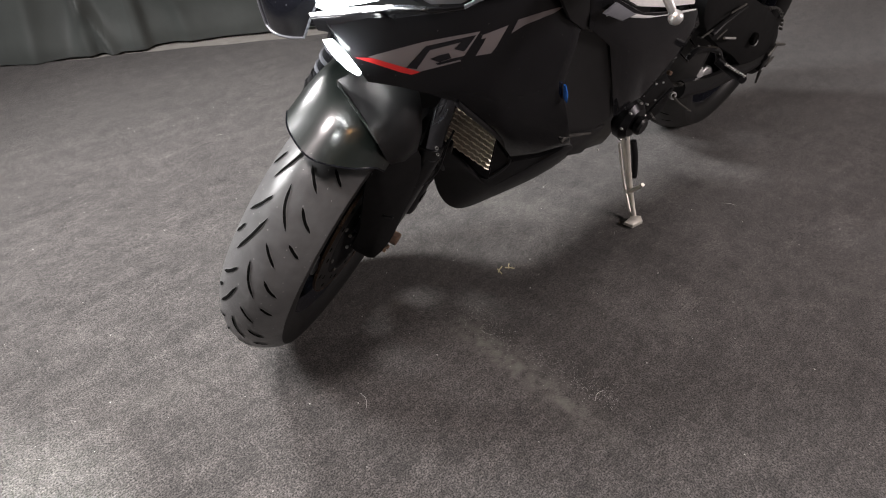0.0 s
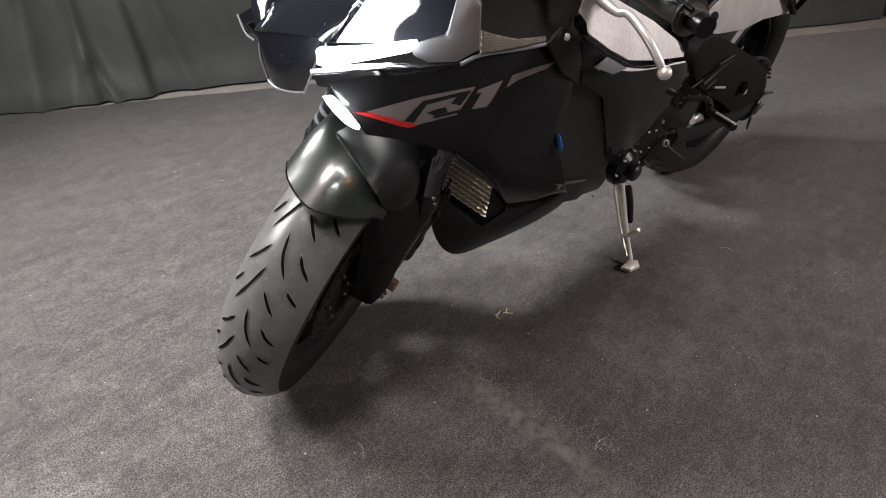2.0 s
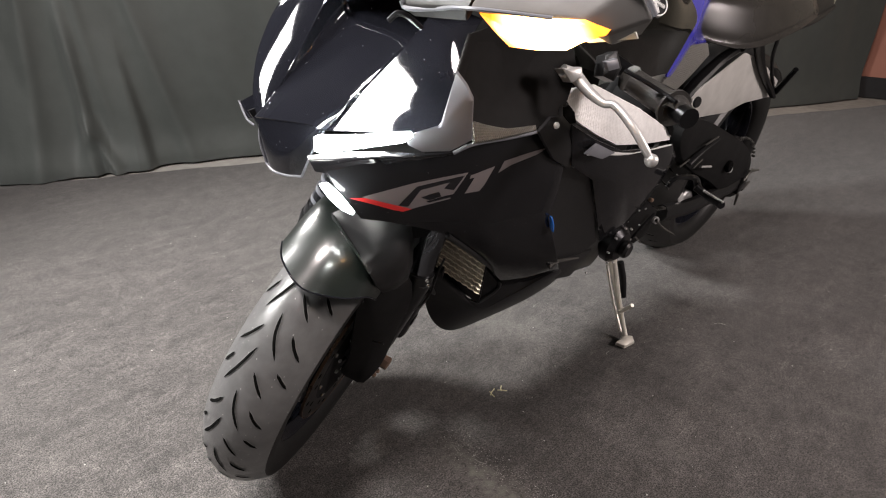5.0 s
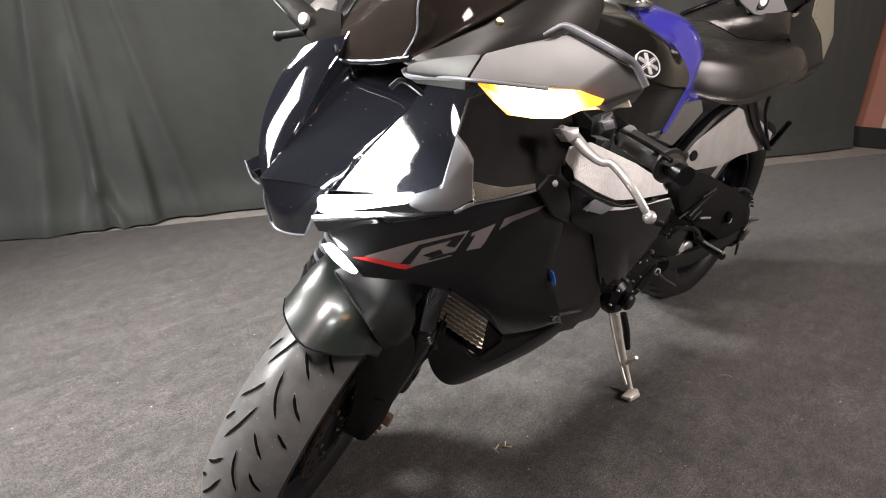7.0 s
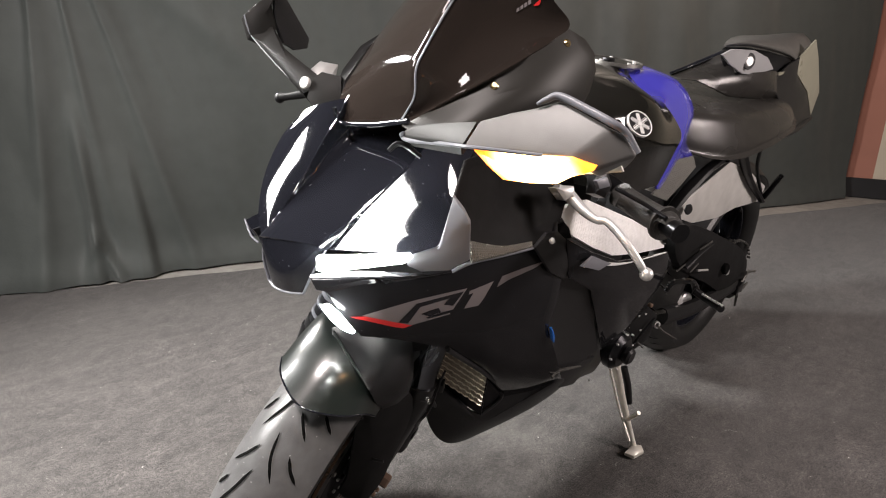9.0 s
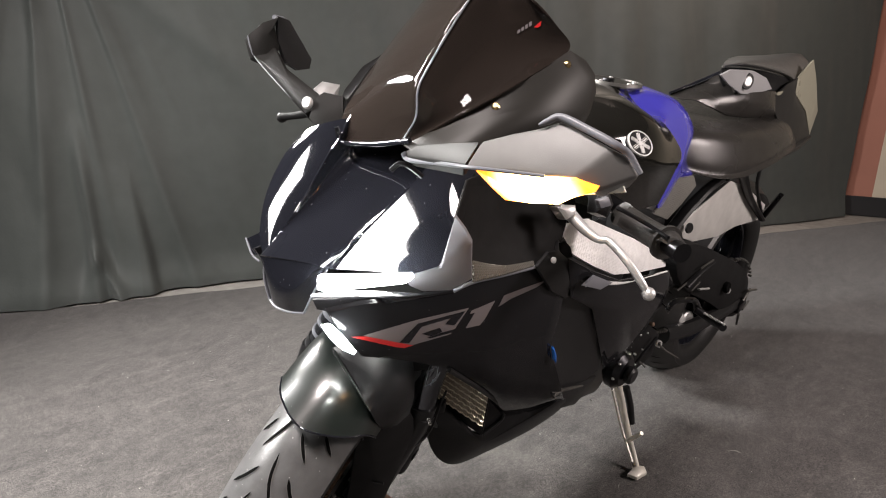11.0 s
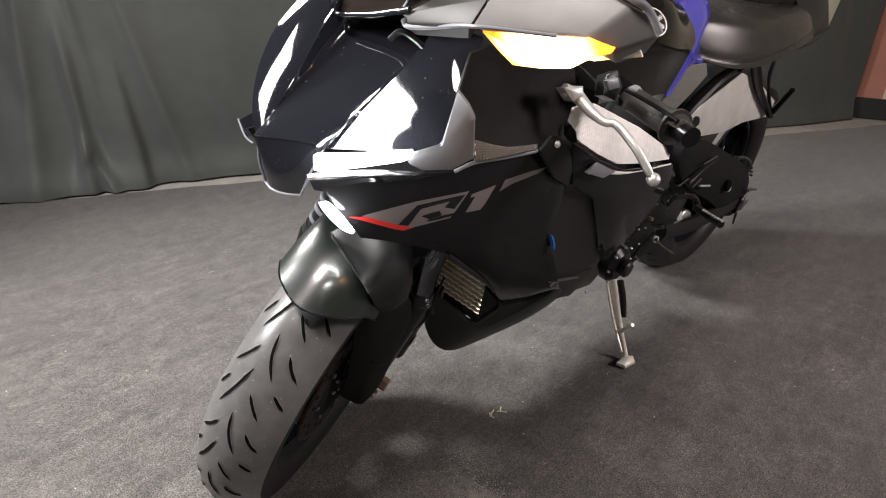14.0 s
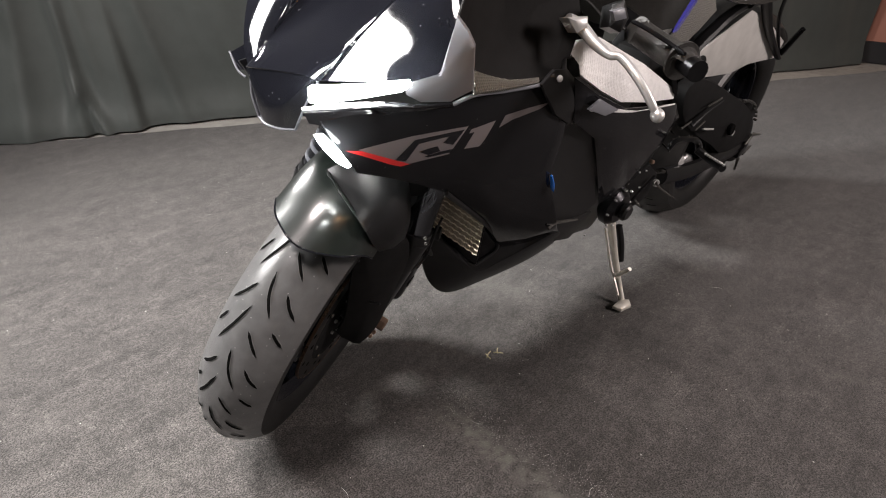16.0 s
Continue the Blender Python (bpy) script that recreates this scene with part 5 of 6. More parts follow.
        part("badge_hub", disc(0.0040, 0.002, 20, 0.0004), WHITE, bad, m=pose(0, 0.0052, 0))
        for k in range(3):
            turn = pose(0, 0.0052, 0, 0, 60 * k + 30, 0)
            part("badge_bar", box(0.0350, 0.002, 0.0020, 0.0006), WHITE, bad, m=turn)
            for e in (0.0105, -0.0105):
                part("fork_tine", box(0.0120, 0.002, 0.0009, 0.0003), WHITE, bad, m=turn @ pose(e * 1.02, 0, 0.0026))
                part("fork_tine", box(0.0120, 0.002, 0.0009, 0.0003), WHITE, bad, m=turn @ pose(e * 1.02, 0, -0.0026))
    rows = []
    for x, w, top, low in ((-0.80, 0.085, 0.862, 0.80), (-0.88, 0.140, 0.868, 0.775), (-0.98, 0.176, 0.866, 0.770), (-1.12, 0.188, 0.864, 0.786), (-1.25, 0.184, 0.866, 0.80), (-1.35, 0.172, 0.868, 0.806), (-1.42, 0.150, 0.866, 0.82), (-1.445, 0.12, 0.855, 0.83)):
        r = [(x, w * 0.92, low), (x, w * 1.03, low + (top - low) * 0.10), (x, w * 0.97, low + (top - low) * 0.5), (x, w * 0.84, top - 0.012), (x, w * 0.5, top), (x, 0, top + 0.004)]
        rows.append(r + [(a, -b, c) for a, b, c in reversed(r[:-1])])
    part("seat", loft(rows, 5, True, 0, True), VINYL, BIKE, "black vinyl rider seat")


tank_and_seat()


def tail():
    rows = [[(-1.061, 0.055, 0.984), (-1.076, 0.050, 0.994), (-1.148, 0.030, 0.999), (-1.248, 0.000, 0.999), (-1.309, -0.030, 0.993)],
            [(-1.114, 0.085, 0.990), (-1.111, 0.085, 1.001), (-1.208, 0.060, 1.005), (-1.359, 0.000, 1.004), (-1.439, -0.050, 0.999)],
            [(-1.255, 0.092, 0.982), (-1.259, 0.092, 0.994), (-1.376, 0.060, 1.003), (-1.567, 0.000, 1.011), (-1.626, -0.060, 1.002)],
            [(-1.413, 0.092, 0.968), (-1.422, 0.090, 0.982), (-1.555, 0.060, 0.994), (-1.778, 0.000, 1.015), (-1.879, -0.050, 1.016)],
            [(-1.494, 0.090, 0.955), (-1.560, 0.080, 0.964), (-1.710, 0.050, 0.982), (-1.940, 0.000, 0.994), (-2.003, -0.050, 1.016)]]
    pad = part("passenger_pad", loft(rows, 5, False, 0.004), PADP, BIKE, "charcoal passenger seat cowl")
    part("pad_seam", tube([Vector(p) + Vector((0.003, 0.004, 0.001)) for p in ((-1.064, 0.055, 0.986), (-1.077, 0.072, 0.992), (-1.111, 0.085, 0.994), (-1.251, 0.092, 0.986), (-1.408, 0.092, 0.972), (-1.490, 0.090, 0.958))], 0.0022, 8), SATIN, pad, "black seam of the cowl")
    part("tail_body", patch([(-1.079, 0.050, 0.982), (-1.131, 0.080, 0.987), (-1.270, 0.088, 0.980), (-1.429, 0.088, 0.966), (-1.511, 0.086, 0.953), (-1.474, 0.090, 0.934), (-1.377, 0.088, 0.921), (-1.273, 0.082, 0.914), (-1.174, 0.075, 0.916), (-1.117, 0.055, 0.934), (-1.089, 0.045, 0.961)], 0.002, 0.004, out=(0.3, 1, 0)), SATIN, BIKE, "black tail fairing")
    part("tail_rail", tube([(-1.0166, -0.0300, 0.9094), (-1.0918, 0.0000, 0.9403), (-1.1300, 0.0400, 0.9737)], [0.004, 0.006, 0.006], 10), GLOSS, BIKE, "glossy black tail rail")
    part("seat_backrest", patch([(-1.0191, -0.0300, 0.9054), (-1.0655, -0.0200, 0.9236), (-1.0985, 0.0000, 0.9402), (-1.1150, 0.0450, 0.9719), (-1.1174, 0.0800, 0.9318), (-1.3803, 0.0920, 0.9282), (-1.3996, 0.1050, 0.8645), (-1.2312, 0.0980, 0.8688), (-1.1160, 0.0800, 0.8762), (-1.0618, 0.0550, 0.8943), (-1.0287, 0.0300, 0.9058), (-1.0146, 0.0000, 0.9026)], 0.006, 0.004, out=(0.5, 1, 0.6)), VINYL, BIKE, "black vinyl back step of the seat")
    # a white reflection on the tail, drawn as a pale patch
    part("reflection_patch", patch([(-1.361, 0.100, 0.909), (-1.366, 0.100, 0.930), (-1.441, 0.100, 0.934), (-1.413, 0.101, 0.914), (-1.390, 0.101, 0.918)], 0.001, 0.003, out=(0, 1, 0)), KHAKI, BIKE, "small pale patch standing for a reflection")
    # black disc in place of the shaded hole in the undertray
    part("tray_hole_shade", disc(0.013, 0.006, 24), SATIN, BIKE, "black disc for a shaded hole in the undertray", m=aim((-0.990, 0.118, 0.623), (0.3, 1, 0.2)))
    for s in (1, -1):
        side = (lambda p: p) if s > 0 else tuck
        o = (0.2, s, 0.1)
        if s > 0:
            plate = part("cowl_plate", patch(side([(-0.977, 0.088, 0.973), (-1.015, 0.092, 0.985), (-1.146, 0.095, 0.984), (-1.254, 0.095, 0.967), (-1.338, 0.092, 0.937), (-1.205, 0.094, 0.927), (-1.118, 0.093, 0.931), (-1.031, 0.090, 0.953)]), 0.002, 0.004, out=o), PLATE, pad, "grey side plate")
            m = aim(side([(-1.123, 0.097, 0.960)])[0], (0.5, s, 0.15))
            part("lock_ring", disc(0.019, 0.004, 28), SATIN, plate, "black lock surround", m=m)
            part("lock", disc(0.012, 0.007, 24), METAL, plate, "chrome lock barrel", m=m)
        part("peg_hanger", tube(side([(-1.211, 0.120, 0.748), (-1.339, 0.125, 0.654), (-1.534, 0.130, 0.550)]), [0.016, 0.013, 0.011], 8, squash=0.6), SATIN, BIKE, "black passenger peg hanger")
        part("hanger_strut", tube(side([(-1.372, 0.120, 0.730), (-1.388, 0.125, 0.672), (-1.518, 0.130, 0.566)]), 0.005, 8), SATIN, BIKE, "hanger strut")
        peg = part("passenger_peg", tube(side([(-1.522, 0.135, 0.567), (-1.475, 0.170, 0.652)]), [0.009, 0.007], 10, 1), DARKM, BIKE, "knurled passenger peg")
        part("undertray", patch(side([(-0.933, 0.100, 0.612), (-1.061, 0.105, 0.660), (-1.207, 0.110, 0.709), (-1.349, 0.110, 0.674), (-1.579, 0.115, 0.585), (-1.577, 0.115, 0.537), (-1.367, 0.110, 0.551), (-1.247, 0.110, 0.545), (-1.082, 0.105, 0.562)]), 0.006, 0.004, out=o), HUGGER, BIKE, "scuffed pale grey undertray")
        part("subframe", tube(side([(-0.865, 0.120, 0.631), (-0.943, 0.125, 0.694), (-1.088, 0.130, 0.744), (-1.630, 0.110, 0.768)]), [0.014, 0.015, 0.012, 0.010], 8, squash=0.7), SATIN, BIKE, "black subframe rail")
        if s < 0:
            continue
        part("tail_fin", patch(side([(-1.648, 0.085, 1.013), (-1.722, 0.090, 0.963), (-1.843, 0.100, 0.858), (-1.830, 0.105, 0.783), (-1.683, 0.105, 0.866), (-1.532, 0.098, 0.922), (-1.534, 0.092, 0.967)]), 0.001, 0.004, centre=side([(-1.650, 0.094, 0.940)])[0], out=o, rings=3), KHAKI, BIKE, "pale grey-green tail panel")
        part("tail_side", patch(side([(-1.357, 0.100, 0.921), (-1.430, 0.098, 0.949), (-1.515, 0.095, 0.965), (-1.528, 0.100, 0.920), (-1.671, 0.105, 0.867), (-1.822, 0.108, 0.781), (-1.614, 0.120, 0.762), (-1.478, 0.125, 0.765), (-1.456, 0.120, 0.826), (-1.362, 0.110, 0.879)]), 0.003, 0.004, centre=side([(-1.504, 0.108, 0.883)])[0], out=o), SATIN, BIKE, "black tail side")
        part("tail_under", tube(side([(-1.827, 0.108, 0.777), (-1.617, 0.120, 0.760), (-1.274, 0.135, 0.758), (-1.058, 0.140, 0.750)]), [0.006, 0.012, 0.014, 0.012], 8), SATIN, BIKE, "black lower tail edge")


tail()


def bars():
    for s in (1,):
        side = (lambda p: p)
        bar = part("handlebar", tube(side([(-0.364, 0.200, 0.827), (-0.383, 0.240, 0.810)]), 0.012, 14, 2), DARKM, BIKE, "black clip-on bar")
        part("grip", tube(side([(-0.351, 0.245, 0.817), (-0.355, 0.250, 0.814), (-0.349, 0.285, 0.809), (-0.334, 0.322, 0.809), (-0.332, 0.326, 0.808)]), [0.018, 0.0165, 0.017, 0.017, 0.020], 18, 4), GRIPR, bar, "black rubber grip")
        part("grip_flange", tube(side([(-0.335, 0.320, 0.808), (-0.333, 0.324, 0.808)]), 0.0235, 20, 2), GRIPR, bar, "rubber grip flange")
        part("cable_sleeve", tube(side([(-0.324, 0.250, 0.832), (-0.321, 0.270, 0.831), (-0.323, 0.302, 0.825), (-0.315, 0.330, 0.822)]), 0.0028, 8), DARKM, bar, "dark cable along the grip")
        part("bar_end", tube(side([(-0.332, 0.326, 0.808), (-0.317, 0.352, 0.809)]), [0.012, 0.013], 14, 2), DARKM, bar, "bar end weight")
        part("switch_box", patch(side([(-0.326, 0.215, 0.841), (-0.335, 0.225, 0.849), (-0.341, 0.235, 0.829), (-0.331, 0.235, 0.812), (-0.316, 0.225, 0.818)]), 0.008, 0.03, out=(0.5, s, 0.3)), SATIN, bar, "black switch housing")
        part("switch_button", patch(side([(-0.293, 0.236, 0.843), (-0.313, 0.240, 0.846), (-0.320, 0.243, 0.834), (-0.300, 0.240, 0.832)]), 0.002, 0.006, out=(0.5, s, 0.3)), GREYP, bar, "grey switch")
        lev = part("clutch_lever", tube(side([(-0.250, 0.205, 0.828), (-0.267, 0.215, 0.821), (-0.268, 0.240, 0.809), (-0.269, 0.262, 0.803), (-0.274, 0.275, 0.804), (-0.271, 0.305, 0.791), (-0.274, 0.328, 0.772), (-0.279, 0.336, 0.761)]),
                                  [0.008, 0.0085, 0.007, 0.0052, 0.0052, 0.0055, 0.0052, 0.0046], 12, 5), METAL, BIKE, "silver cast lever")
        ball = bmesh.new()
        bmesh.ops.create_uvsphere(ball, u_segments=18, v_segments=12, radius=0.0086)
        part("lever_ball", ball, METAL, lev, m=Matrix.Translation(side([(-0.281, 0.340, 0.757)])[0]))
        part("lever_perch", patch(side([(-0.241, 0.210, 0.833), (-0.267, 0.220, 0.835), (-0.266, 0.225, 0.825), (-0.253, 0.220, 0.817)]), 0.004, 0.02, out=(0.5, s, 0.3)), METAL, bar, "lever perch")
    bar = part("handlebar", tube([(-0.215, -0.14, 0.835), (-0.235, -0.20, 0.825)], 0.012, 14, 2), DARKM, BIKE, "black clip-on bar")
    part("grip", tube([(-0.232, -0.19, 0.827), (-0.252, -0.25, 0.815), (-0.272, -0.31, 0.803)], 0.017, 18, 4), GRIPR, bar, "black rubber grip")
    part("bar_end", tube([(-0.272, -0.31, 0.803), (-0.282, -0.34, 0.797)], 0.012, 14, 2), DARKM, bar, "bar end weight")
    lev = part("brake_lever", tube([(-0.147, -0.200, 0.870), (-0.153, -0.235, 0.856), (-0.151, -0.275, 0.843), (-0.148, -0.300, 0.836)], [0.009, 0.007, 0.006, 0.007], 12, 5), LEGBLACK, BIKE, "black brake lever")
    ball = bmesh.new()
    bmesh.ops.create_uvsphere(ball, u_segments=16, v_segments=10, radius=0.009)
    part("lever_ball", ball, SATIN, lev, m=Matrix.Translation((-0.148, -0.302, 0.834)))


bars()


def engine_and_rear():
    eng = empty("engine", BIKE)
    part("crankcase", box(0.34, 0.26, 0.26, 0.03), DARKM, eng, "dark engine case", m=pose(-0.60, 0, 0.42, 0, -12, 0))
    # solid boxes inside, added so lamp light doesn't pass through the hollow bike
    part("cylinder_block", box(0.44, 0.20, 0.30, 0.03), LEGBLACK, eng, "black cylinder block", m=pose(-0.58, -0.02, 0.50, 0, -12, 0))
    part("sump", box(0.36, 0.15, 0.17, 0.03), LEGBLACK, eng, "black oil sump", m=pose(-0.62, -0.03, 0.29))
    part("airbox", box(0.42, 0.22, 0.18, 0.04), LEGBLACK, BIKE, "black airbox under the tank", m=pose(-0.34, 0, 0.73, 0, 6, 0))
    part("frame_beam", box(0.16, 0.20, 0.22, 0.03), LEGBLACK, BIKE, "black frame head", m=pose(-0.20, 0, 0.64, 0, -15, 0))
    # unseen plate on the far side, added only to cast shadow
    part("far_shadow_plate", box(0.42, 0.008, 0.40, 0.003), LEGBLACK, BIKE, "unseen black plate inside the far side, added to block light", m=pose(-0.36, -0.115, 0.52))
    part("exhaust_box", box(0.20, 0.16, 0.13, 0.03), LEGBLACK, BIKE, "black exhaust chamber", m=pose(-0.88, -0.02, 0.30))
    part("shock_linkage", box(0.14, 0.10, 0.30, 0.02), LEGBLACK, BIKE, "black shock absorber linkage", m=pose(-0.98, -0.01, 0.47))
    part("radiator_core", box(0.03, 0.20, 0.27, 0.006), LEGBLACK, BIKE, "black radiator", m=pose(-0.285, -0.07, 0.46, 0, -14, 0))
    c = Vector((-0.710, 0.160, 0.359))
    part("generator_cover", disc(0.045, 0.04, 36, 0.012), DARKM, eng, "round dark engine cover", m=aim(c, (0, 1, 0)))
    part("cover_boss", disc(0.020, 0.02, 24, 0.005), SATIN, eng, m=aim(c + Vector((0, 0.03, 0)), (0, 1, 0)))
    for k in range(8):
        a = k * math.pi / 4
        part("case_bolt", disc(0.0025, 0.008, 10), METAL, eng, "bright bolt", m=aim(c + Vector((0.046 * math.cos(a), 0.014, 0.046 * math.sin(a))), (0, 1, 0)))
    part("sprocket_cover", patch([(-0.760, 0.150, 0.386), (-0.851, 0.150, 0.414), (-0.953, 0.140, 0.349), (-0.946, 0.140, 0.284), (-0.875, 0.140, 0.278)], 0.01, 0.02, out=(0, 1, 0)), LEGBLACK, eng, "black sprocket cover")
    part("shift_rod", tube([(-0.767, 0.160, 0.311), (-0.813, 0.165, 0.359), (-0.867, 0.165, 0.385)], 0.003, 8), DARKM, BIKE, "gear shift rod")
    part("shift_lever", tube([(-0.886, 0.170, 0.360), (-0.905, 0.185, 0.343), (-0.939, 0.205, 0.321)], [0.003, 0.0022, 0.0022], 8), CHAINM, BIKE, "gear lever")
    for s in (1, -1):
        side = (lambda p: p) if s > 0 else flip
        o = (0, s, 0.2)
        part("swingarm", patch(side([(-0.957, 0.130, 0.533), (-0.952, 0.130, 0.571), (-1.006, 0.130, 0.580), (-1.086, 0.130, 0.561), (-1.262, 0.130, 0.495), (-1.483, 0.130, 0.407), (-1.632, 0.130, 0.322), (-1.689, 0.130, 0.241), (-1.673, 0.130, 0.178), (-1.560, 0.130, 0.196), (-1.323, 0.130, 0.319), (-1.146, 0.130, 0.400), (-1.018, 0.130, 0.470)]), 0.010, 0.03, out=o, sub=3), LEGBLACK, BIKE, "black swingarm")
        part("swingarm_beam", tube(side([(-1.101, 0.100, 0.272), (-1.247, 0.115, 0.252), (-1.425, 0.125, 0.244), (-1.601, 0.130, 0.234)]), [0.02, 0.02, 0.018, 0.016], 10, squash=1.3), SATIN, BIKE, "lower swingarm beam")
        # near-black disc in place of a shaded recess
        part("recess_shade", disc(0.017, 0.012, 20), SHADEBLACK, BIKE, "black disc for a shaded round recess", m=aim(side([(-1.357, 0.148, 0.373)])[0], (0, s, 0.2)))
        part("hole_nut", disc(0.011, 0.010, 6), METAL, BIKE, "bright nut", m=aim(side([(-1.375, 0.149, 0.359)])[0], (0, s, 0.2)))
        br = part("footrest_bracket", tube(side([(-0.925, 0.150, 0.433), (-0.941, 0.152, 0.450), (-1.004, 0.155, 0.440), (-1.074, 0.158, 0.418), (-1.117, 0.160, 0.381)]), [0.006, 0.007, 0.007, 0.008, 0.010], 8), DARKM, BIKE, "footrest bracket")
        part("footrest", tube(side([(-1.081, 0.165, 0.395), (-1.086, 0.200, 0.384), (-1.049, 0.250, 0.394)]), [0.011, 0.010, 0.010], 12, 4), DARKM, br, "knurled footrest")
        a, b = (Vector(side([p])[0]) for p in ((-1.078, 0.190, 0.393), (-1.047, 0.250, 0.401)))
        for k in range(9):
            part("knurl", disc(0.0028, 0.006, 8, 0.0008), METAL, br, m=aim(a.lerp(b, k / 8) + Vector((0, 0, 0.003)), (0.3, 0.3 * s, 1)))
        part("heel_guard", tube(side([(-1.018, 0.145, 0.470), (-1.072, 0.148, 0.492), (-1.151, 0.150, 0.509)]), [0.008, 0.006, 0.005], 8, squash=0.5), SATIN, BIKE, "black heel guard")
        part("axle_block", box(0.055, 0.018, 0.036, 0.004), DARKM, BIKE, "dark axle adjuster block", m=Matrix.Translation(side([(-1.600, 0.142, 0.233)])[0]) @ pose(0, 0, 0, 0, 12, 0))
        for p, q in (((-1.607, 0.145, 0.250), (-1.645, 0.145, 0.286)), ((-1.631, 0.146, 0.210), (-1.676, 0.146, 0.230)), ((-1.607, 0.146, 0.202), (-1.633, 0.146, 0.151)), ((-1.604, 0.147, 0.290), (-1.717, 0.147, 0.263))):
            part("adjuster_bolt", tube(side([p, q]), [0.005, 0.0035], 8, 1), CHAINM, BIKE, "chain adjuster bolt")
    part("rear_sprocket", ring([(0.105, 0.098), (0.105, 0.104), (0.05, 0.106), (0.05, 0.096)], 44), DARKM, BIKE, "rear sprocket", m=pose(-1.45, 0, 0.322))
    part("wheel_spacer", disc(0.028, 0.04, 24, 0.004), METAL, BIKE, "bright wheel hub spacer", m=aim((-1.350, 0.060, 0.225), (0.2, 1, 0.2)))
    part("wheel_collar", box(0.020, 0.012, 0.030, 0.003), METAL, BIKE, "bright wheel collar", m=aim((-1.196, 0.100, 0.296), (0.5, 1, 0.3), 20))
    for p, q in (((-1.066, 0.150, 0.510), (-1.141, 0.150, 0.516)), ((-1.052, 0.150, 0.449), (-1.092, 0.150, 0.464)), ((-0.967, 0.145, 0.473), (-1.012, 0.145, 0.481)), ((-0.667, 0.170, 0.462), (-0.690, 0.170, 0.461)), ((-0.806, 0.165, 0.342), (-0.851, 0.165, 0.308)), ((-0.679, 0.190, 0.531), (-0.710, 0.190, 0.537))):
        part("link_rod", tube([p, q], 0.0022, 8, 1), CHAINM, BIKE, "small steel rod")
    part("silver_rod", tube([(-1.103, 0.150, 0.440), (-1.185, 0.150, 0.419)], 0.003, 8, 1), METAL, BIKE, "short bright rod")
    part("copper_bolt", disc(0.005, 0.012, 12), COPPER, BIKE, "copper-coloured bolt", m=aim((-0.814, 0.165, 0.440), (0.4, 1, 0.3)))
    part("frame_eye", ring([(0.009, -0.003), (0.009, 0.003), (0.006, 0.003), (0.006, -0.003)], 20), METAL, BIKE, "ring on the gear linkage", m=aim((-0.895, 0.165, 0.357), (0.4, 1, 0.3)))
    for p in ((-0.734, 0.170, 0.374), (-0.754, 0.170, 0.356), (-0.760, 0.168, 0.327), (-0.767, 0.168, 0.334), (-0.761, 0.166, 0.316), (-0.833, 0.165, 0.321), (-0.756, 0.170, 0.434), (-0.794, 0.168, 0.381), (-0.711, 0.172, 0.422), (-0.680, 0.174, 0.456), (-0.620, 0.160, 0.314), (-0.766, 0.185, 0.548), (-0.796, 0.168, 0.424)):
        part("case_bolt", disc(0.0022, 0.006, 10), METAL, eng, "bright bolt", m=aim(p, (0.4, 1, 0.3)))
    # tiny steel discs set along an arc in place of glints
    for p in spline(((-0.8911, 0.1650, 0.4447), (-0.8782, 0.1650, 0.4746), (-0.9125, 0.1650, 0.4763), (-1.0094, 0.1650, 0.4490), (-1.0759, 0.1650, 0.4124), (-1.1151, 0.1650, 0.3779)), 3)[::2]:
        part("glint_dot", disc(0.0020, 0.005, 10, 0.0006), CHAINM, BIKE, "small steel disc standing for a glint", m=aim(p, (0.5, 0.8, 0.3)))
    # chain
    chain = empty("chain", BIKE)
    link = None
    for path, n in ((((-1.475, 0.105, 0.406), (-1.522, 0.105, 0.406), (-1.597, 0.105, 0.388), (-1.684, 0.105, 0.346), (-1.748, 0.105, 0.290)), 13), (((-1.012, 0.105, 0.316), (-1.075, 0.105, 0.299), (-1.142, 0.105, 0.279)), 9), (((-1.070, 0.105, 0.432), (-1.110, 0.105, 0.433), (-1.166, 0.105, 0.425)), 8)):
        line = spline(path, 12)
        for k in range(n):
            q = line[round(k * (len(line) - 1) / (n - 1))]
            m = Matrix.Translation(q) @ pose(0, 0, 0, 0, 37 * k, 0)
            if link is None:
                link = part("chain_link", box(0.008, 0.012, 0.007, 0.002), CHAINM, chain, "dull pale chain link", m=m)
            else:
                ob = new("chain_link", link.data)
                ob.parent, ob.matrix_basis = chain, m
    # side stand
    st = part("side_stand", tube([(-0.817, 0.125, 0.253), (-0.840, 0.155, 0.165), (-0.838, 0.195, 0.098), (-0.826, 0.228, 0.057)], [0.012, 0.010, 0.008, 0.009], 12, 5, 0.7), STEEL, BIKE, "bright metal side stand")
    foot = Vector((-0.811, 0.236, 0.060))
    part("stand_foot", patch([tuple(foot + Vector(q)) for q in ((0.024, -0.010, -0.004), (0.018, 0.013, -0.002), (-0.016, 0.020, 0), (-0.030, 0.005, 0), (-0.016, -0.011, -0.002))], 0.008, 0.008, out=(0, 0, 1)), STEEL, st, "flat stand foot")
    part("stand_tang", tube([(-0.826, 0.190, 0.112), (-0.811, 0.220, 0.165)], [0.006, 0.005], 10, 1), STEEL, st, "foot tang")
    part("stand_rib", tube([(-0.805, 0.125, 0.234), (-0.820, 0.165, 0.143), (-0.804, 0.222, 0.081)], 0.0035, 8), STEEL, st)
    part("stand_spring", tube([(-0.897, 0.120, 0.200), (-0.905, 0.140, 0.153), (-0.914, 0.155, 0.098)], 0.009, 10), SATIN, st, "black return spring")
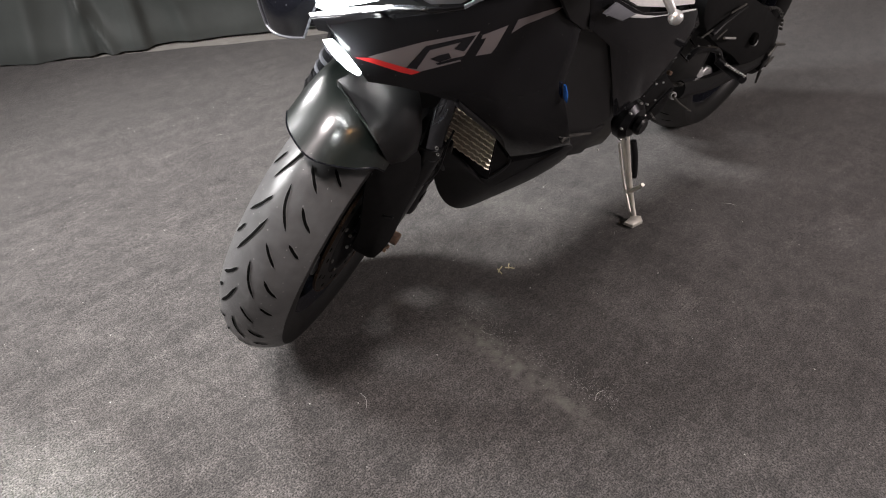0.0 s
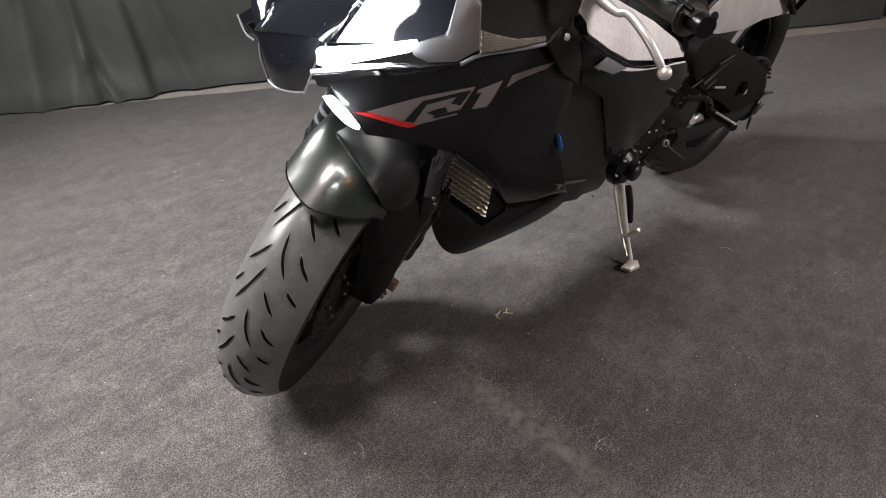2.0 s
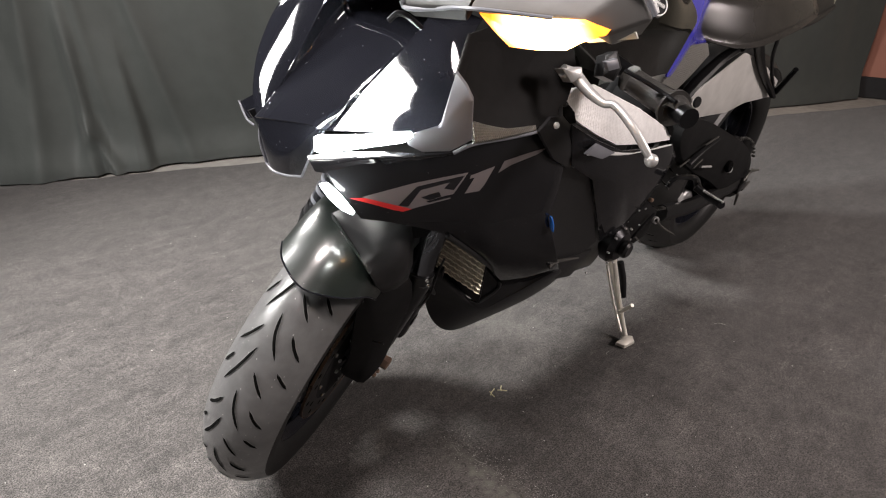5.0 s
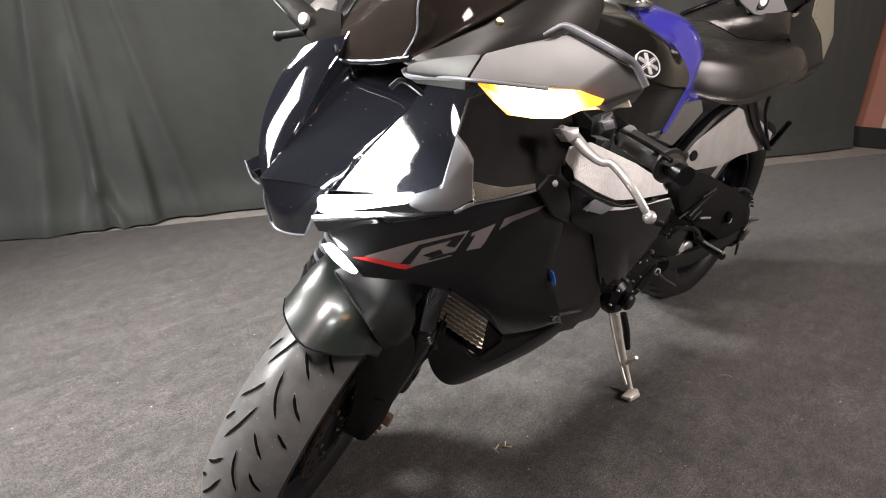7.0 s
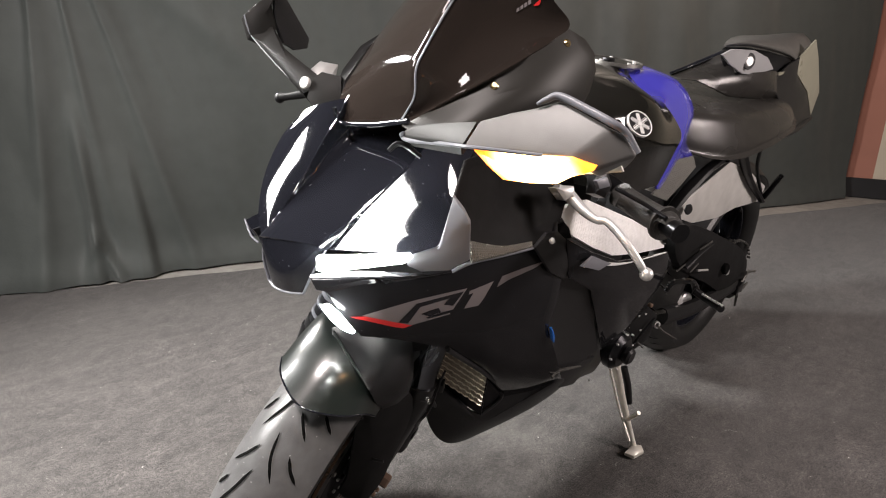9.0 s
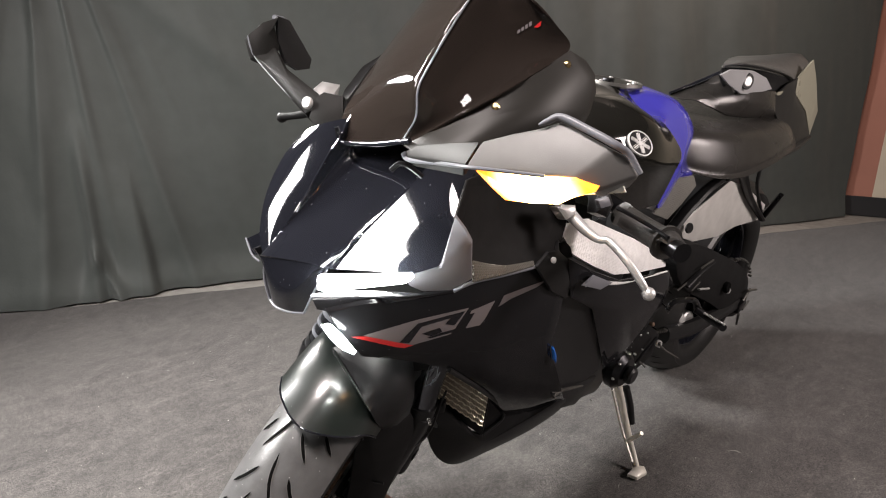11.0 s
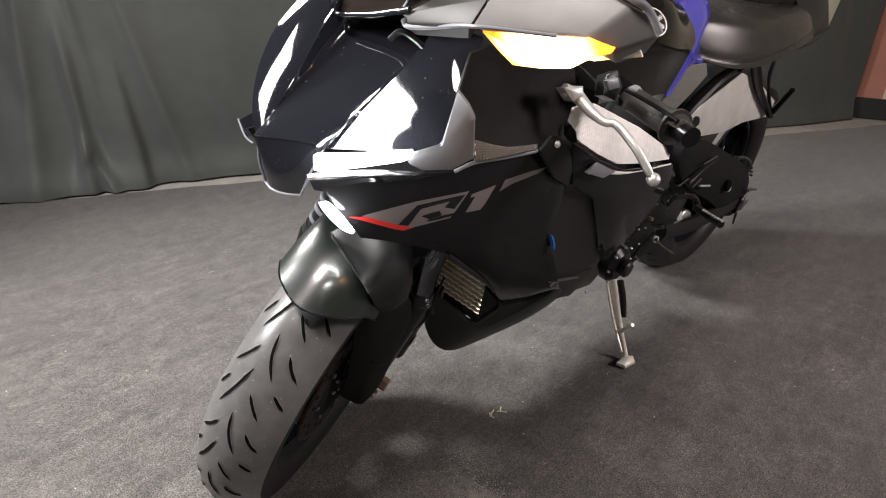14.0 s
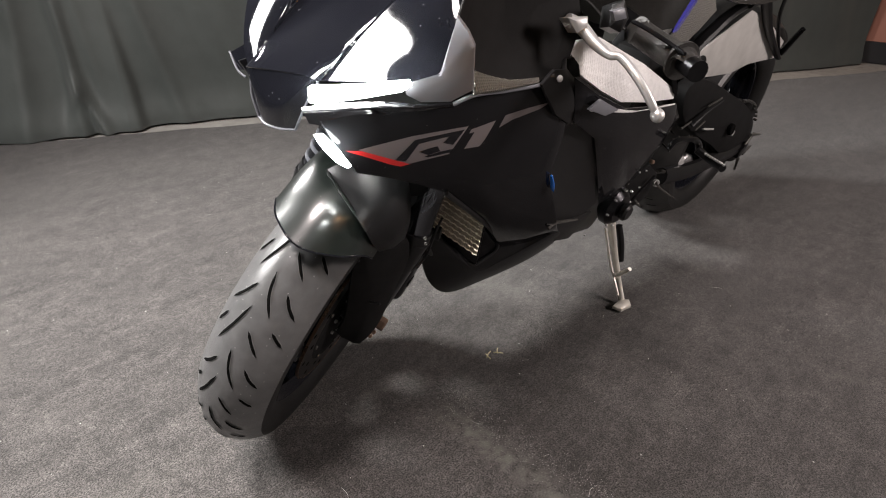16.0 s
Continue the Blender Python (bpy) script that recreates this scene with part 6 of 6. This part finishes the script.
    # rear mudguard behind the wheel and exhaust underneath
    rows = []
    for k in range(6):
        a = radians(35 + 20 * k)
        rows.append([(0.345 * math.cos(a), y, 0.345 * math.sin(a) - dz) for y, dz in ((-0.10, 0.03), (-0.06, 0.004), (0, 0), (0.06, 0.004), (0.10, 0.03))])
    part("rear_hugger", loft(rows, 4, False, 0.003), SATIN, BIKE, "black rear hugger", m=REAR)


engine_and_rear()


def litter():
    rng = random.Random(5)
    bm = bmesh.new()
    for k in range(700):
        x, y = rng.uniform(-2.6, 0.7), rng.uniform(-1.2, 1.6)
        r = rng.choice((0.0008, 0.001, 0.0014, 0.002))
        a = rng.uniform(0, 6.28)
        pts = [bm.verts.new((x + r * math.cos(a + t) * rng.uniform(0.6, 1.4), y + r * math.sin(a + t) * rng.uniform(0.6, 1.4), 0.0006)) for t in (0, 2.1, 4.2)]
        top = bm.verts.new((x, y, 0.002))
        for i in range(3):
            bm.faces.new((pts[i], pts[(i + 1) % 3], top))
    # pale specks strewn along the light streak on the carpet, in place of its light
    ax, ay = (-0.255, 0.137)
    bx, by = (-0.304, 0.524)
    for k in range(800):
        t = rng.random()
        w = rng.gauss(0, 0.030) * (1 - 0.4 * t)
        x, y = ax + (bx - ax) * t - (by - ay) * w * 2, ay + (by - ay) * t + (bx - ax) * w * 2
        r = rng.choice((0.0005, 0.0006, 0.0008))
        pts = [bm.verts.new((x + r * math.cos(q), y + r * math.sin(q), 0.0004)) for q in (0, 2.1, 4.2)]
        bm.faces.new(pts)
    tagged(part("lint", bm, LINT, flat=True), "white specks of lint on the carpet, some strewn to draw a light streak", "lint", kind="stuff")
    bm = bmesh.new()
    for k in range(26):
        x, y = rng.uniform(-2.0, 0.6), rng.uniform(-1.0, 1.4)
        a, l = rng.uniform(0, 6.28), rng.uniform(0.006, 0.02)
        c, s = math.cos(a) * l, math.sin(a) * l
        join(bm, tube([(x - c, y - s, 0.002), (x + s * 0.3, y - c * 0.3, 0.003), (x + c, y + s, 0.002)], 0.0003, 4, 3))
    tagged(part("fibres", bm, LINT), "loose pale fibres on the carpet", "fibres", kind="stuff")
    x, y = (-0.431, 0.127)
    for k, (dx, dy, a, l) in enumerate(((0, 0, 20, 0.012), (0.006, 0.004, 75, 0.010), (-0.02, 0.012, 130, 0.011), (-0.024, 0.006, 40, 0.009))):
        c, s = math.cos(radians(a)) * l, math.sin(radians(a)) * l
        ob = part("straw", tube([(-c, -s, 0.0035), (0.002, 0, 0.006), (c, s, 0.0035)], 0.0012, 6, 3), STRAW, m=pose(x + dx, y + dy, 0))
        tagged(ob, "short pale yellow straw lying on the carpet", "straw", "straws")


LINT = material("grey_lint", (0.60, 0.59, 0.56), 0.9, vary=0.3)
STRAW = material("pale_straw", (0.62, 0.55, 0.33), 0.6, vary=0.15)
litter()
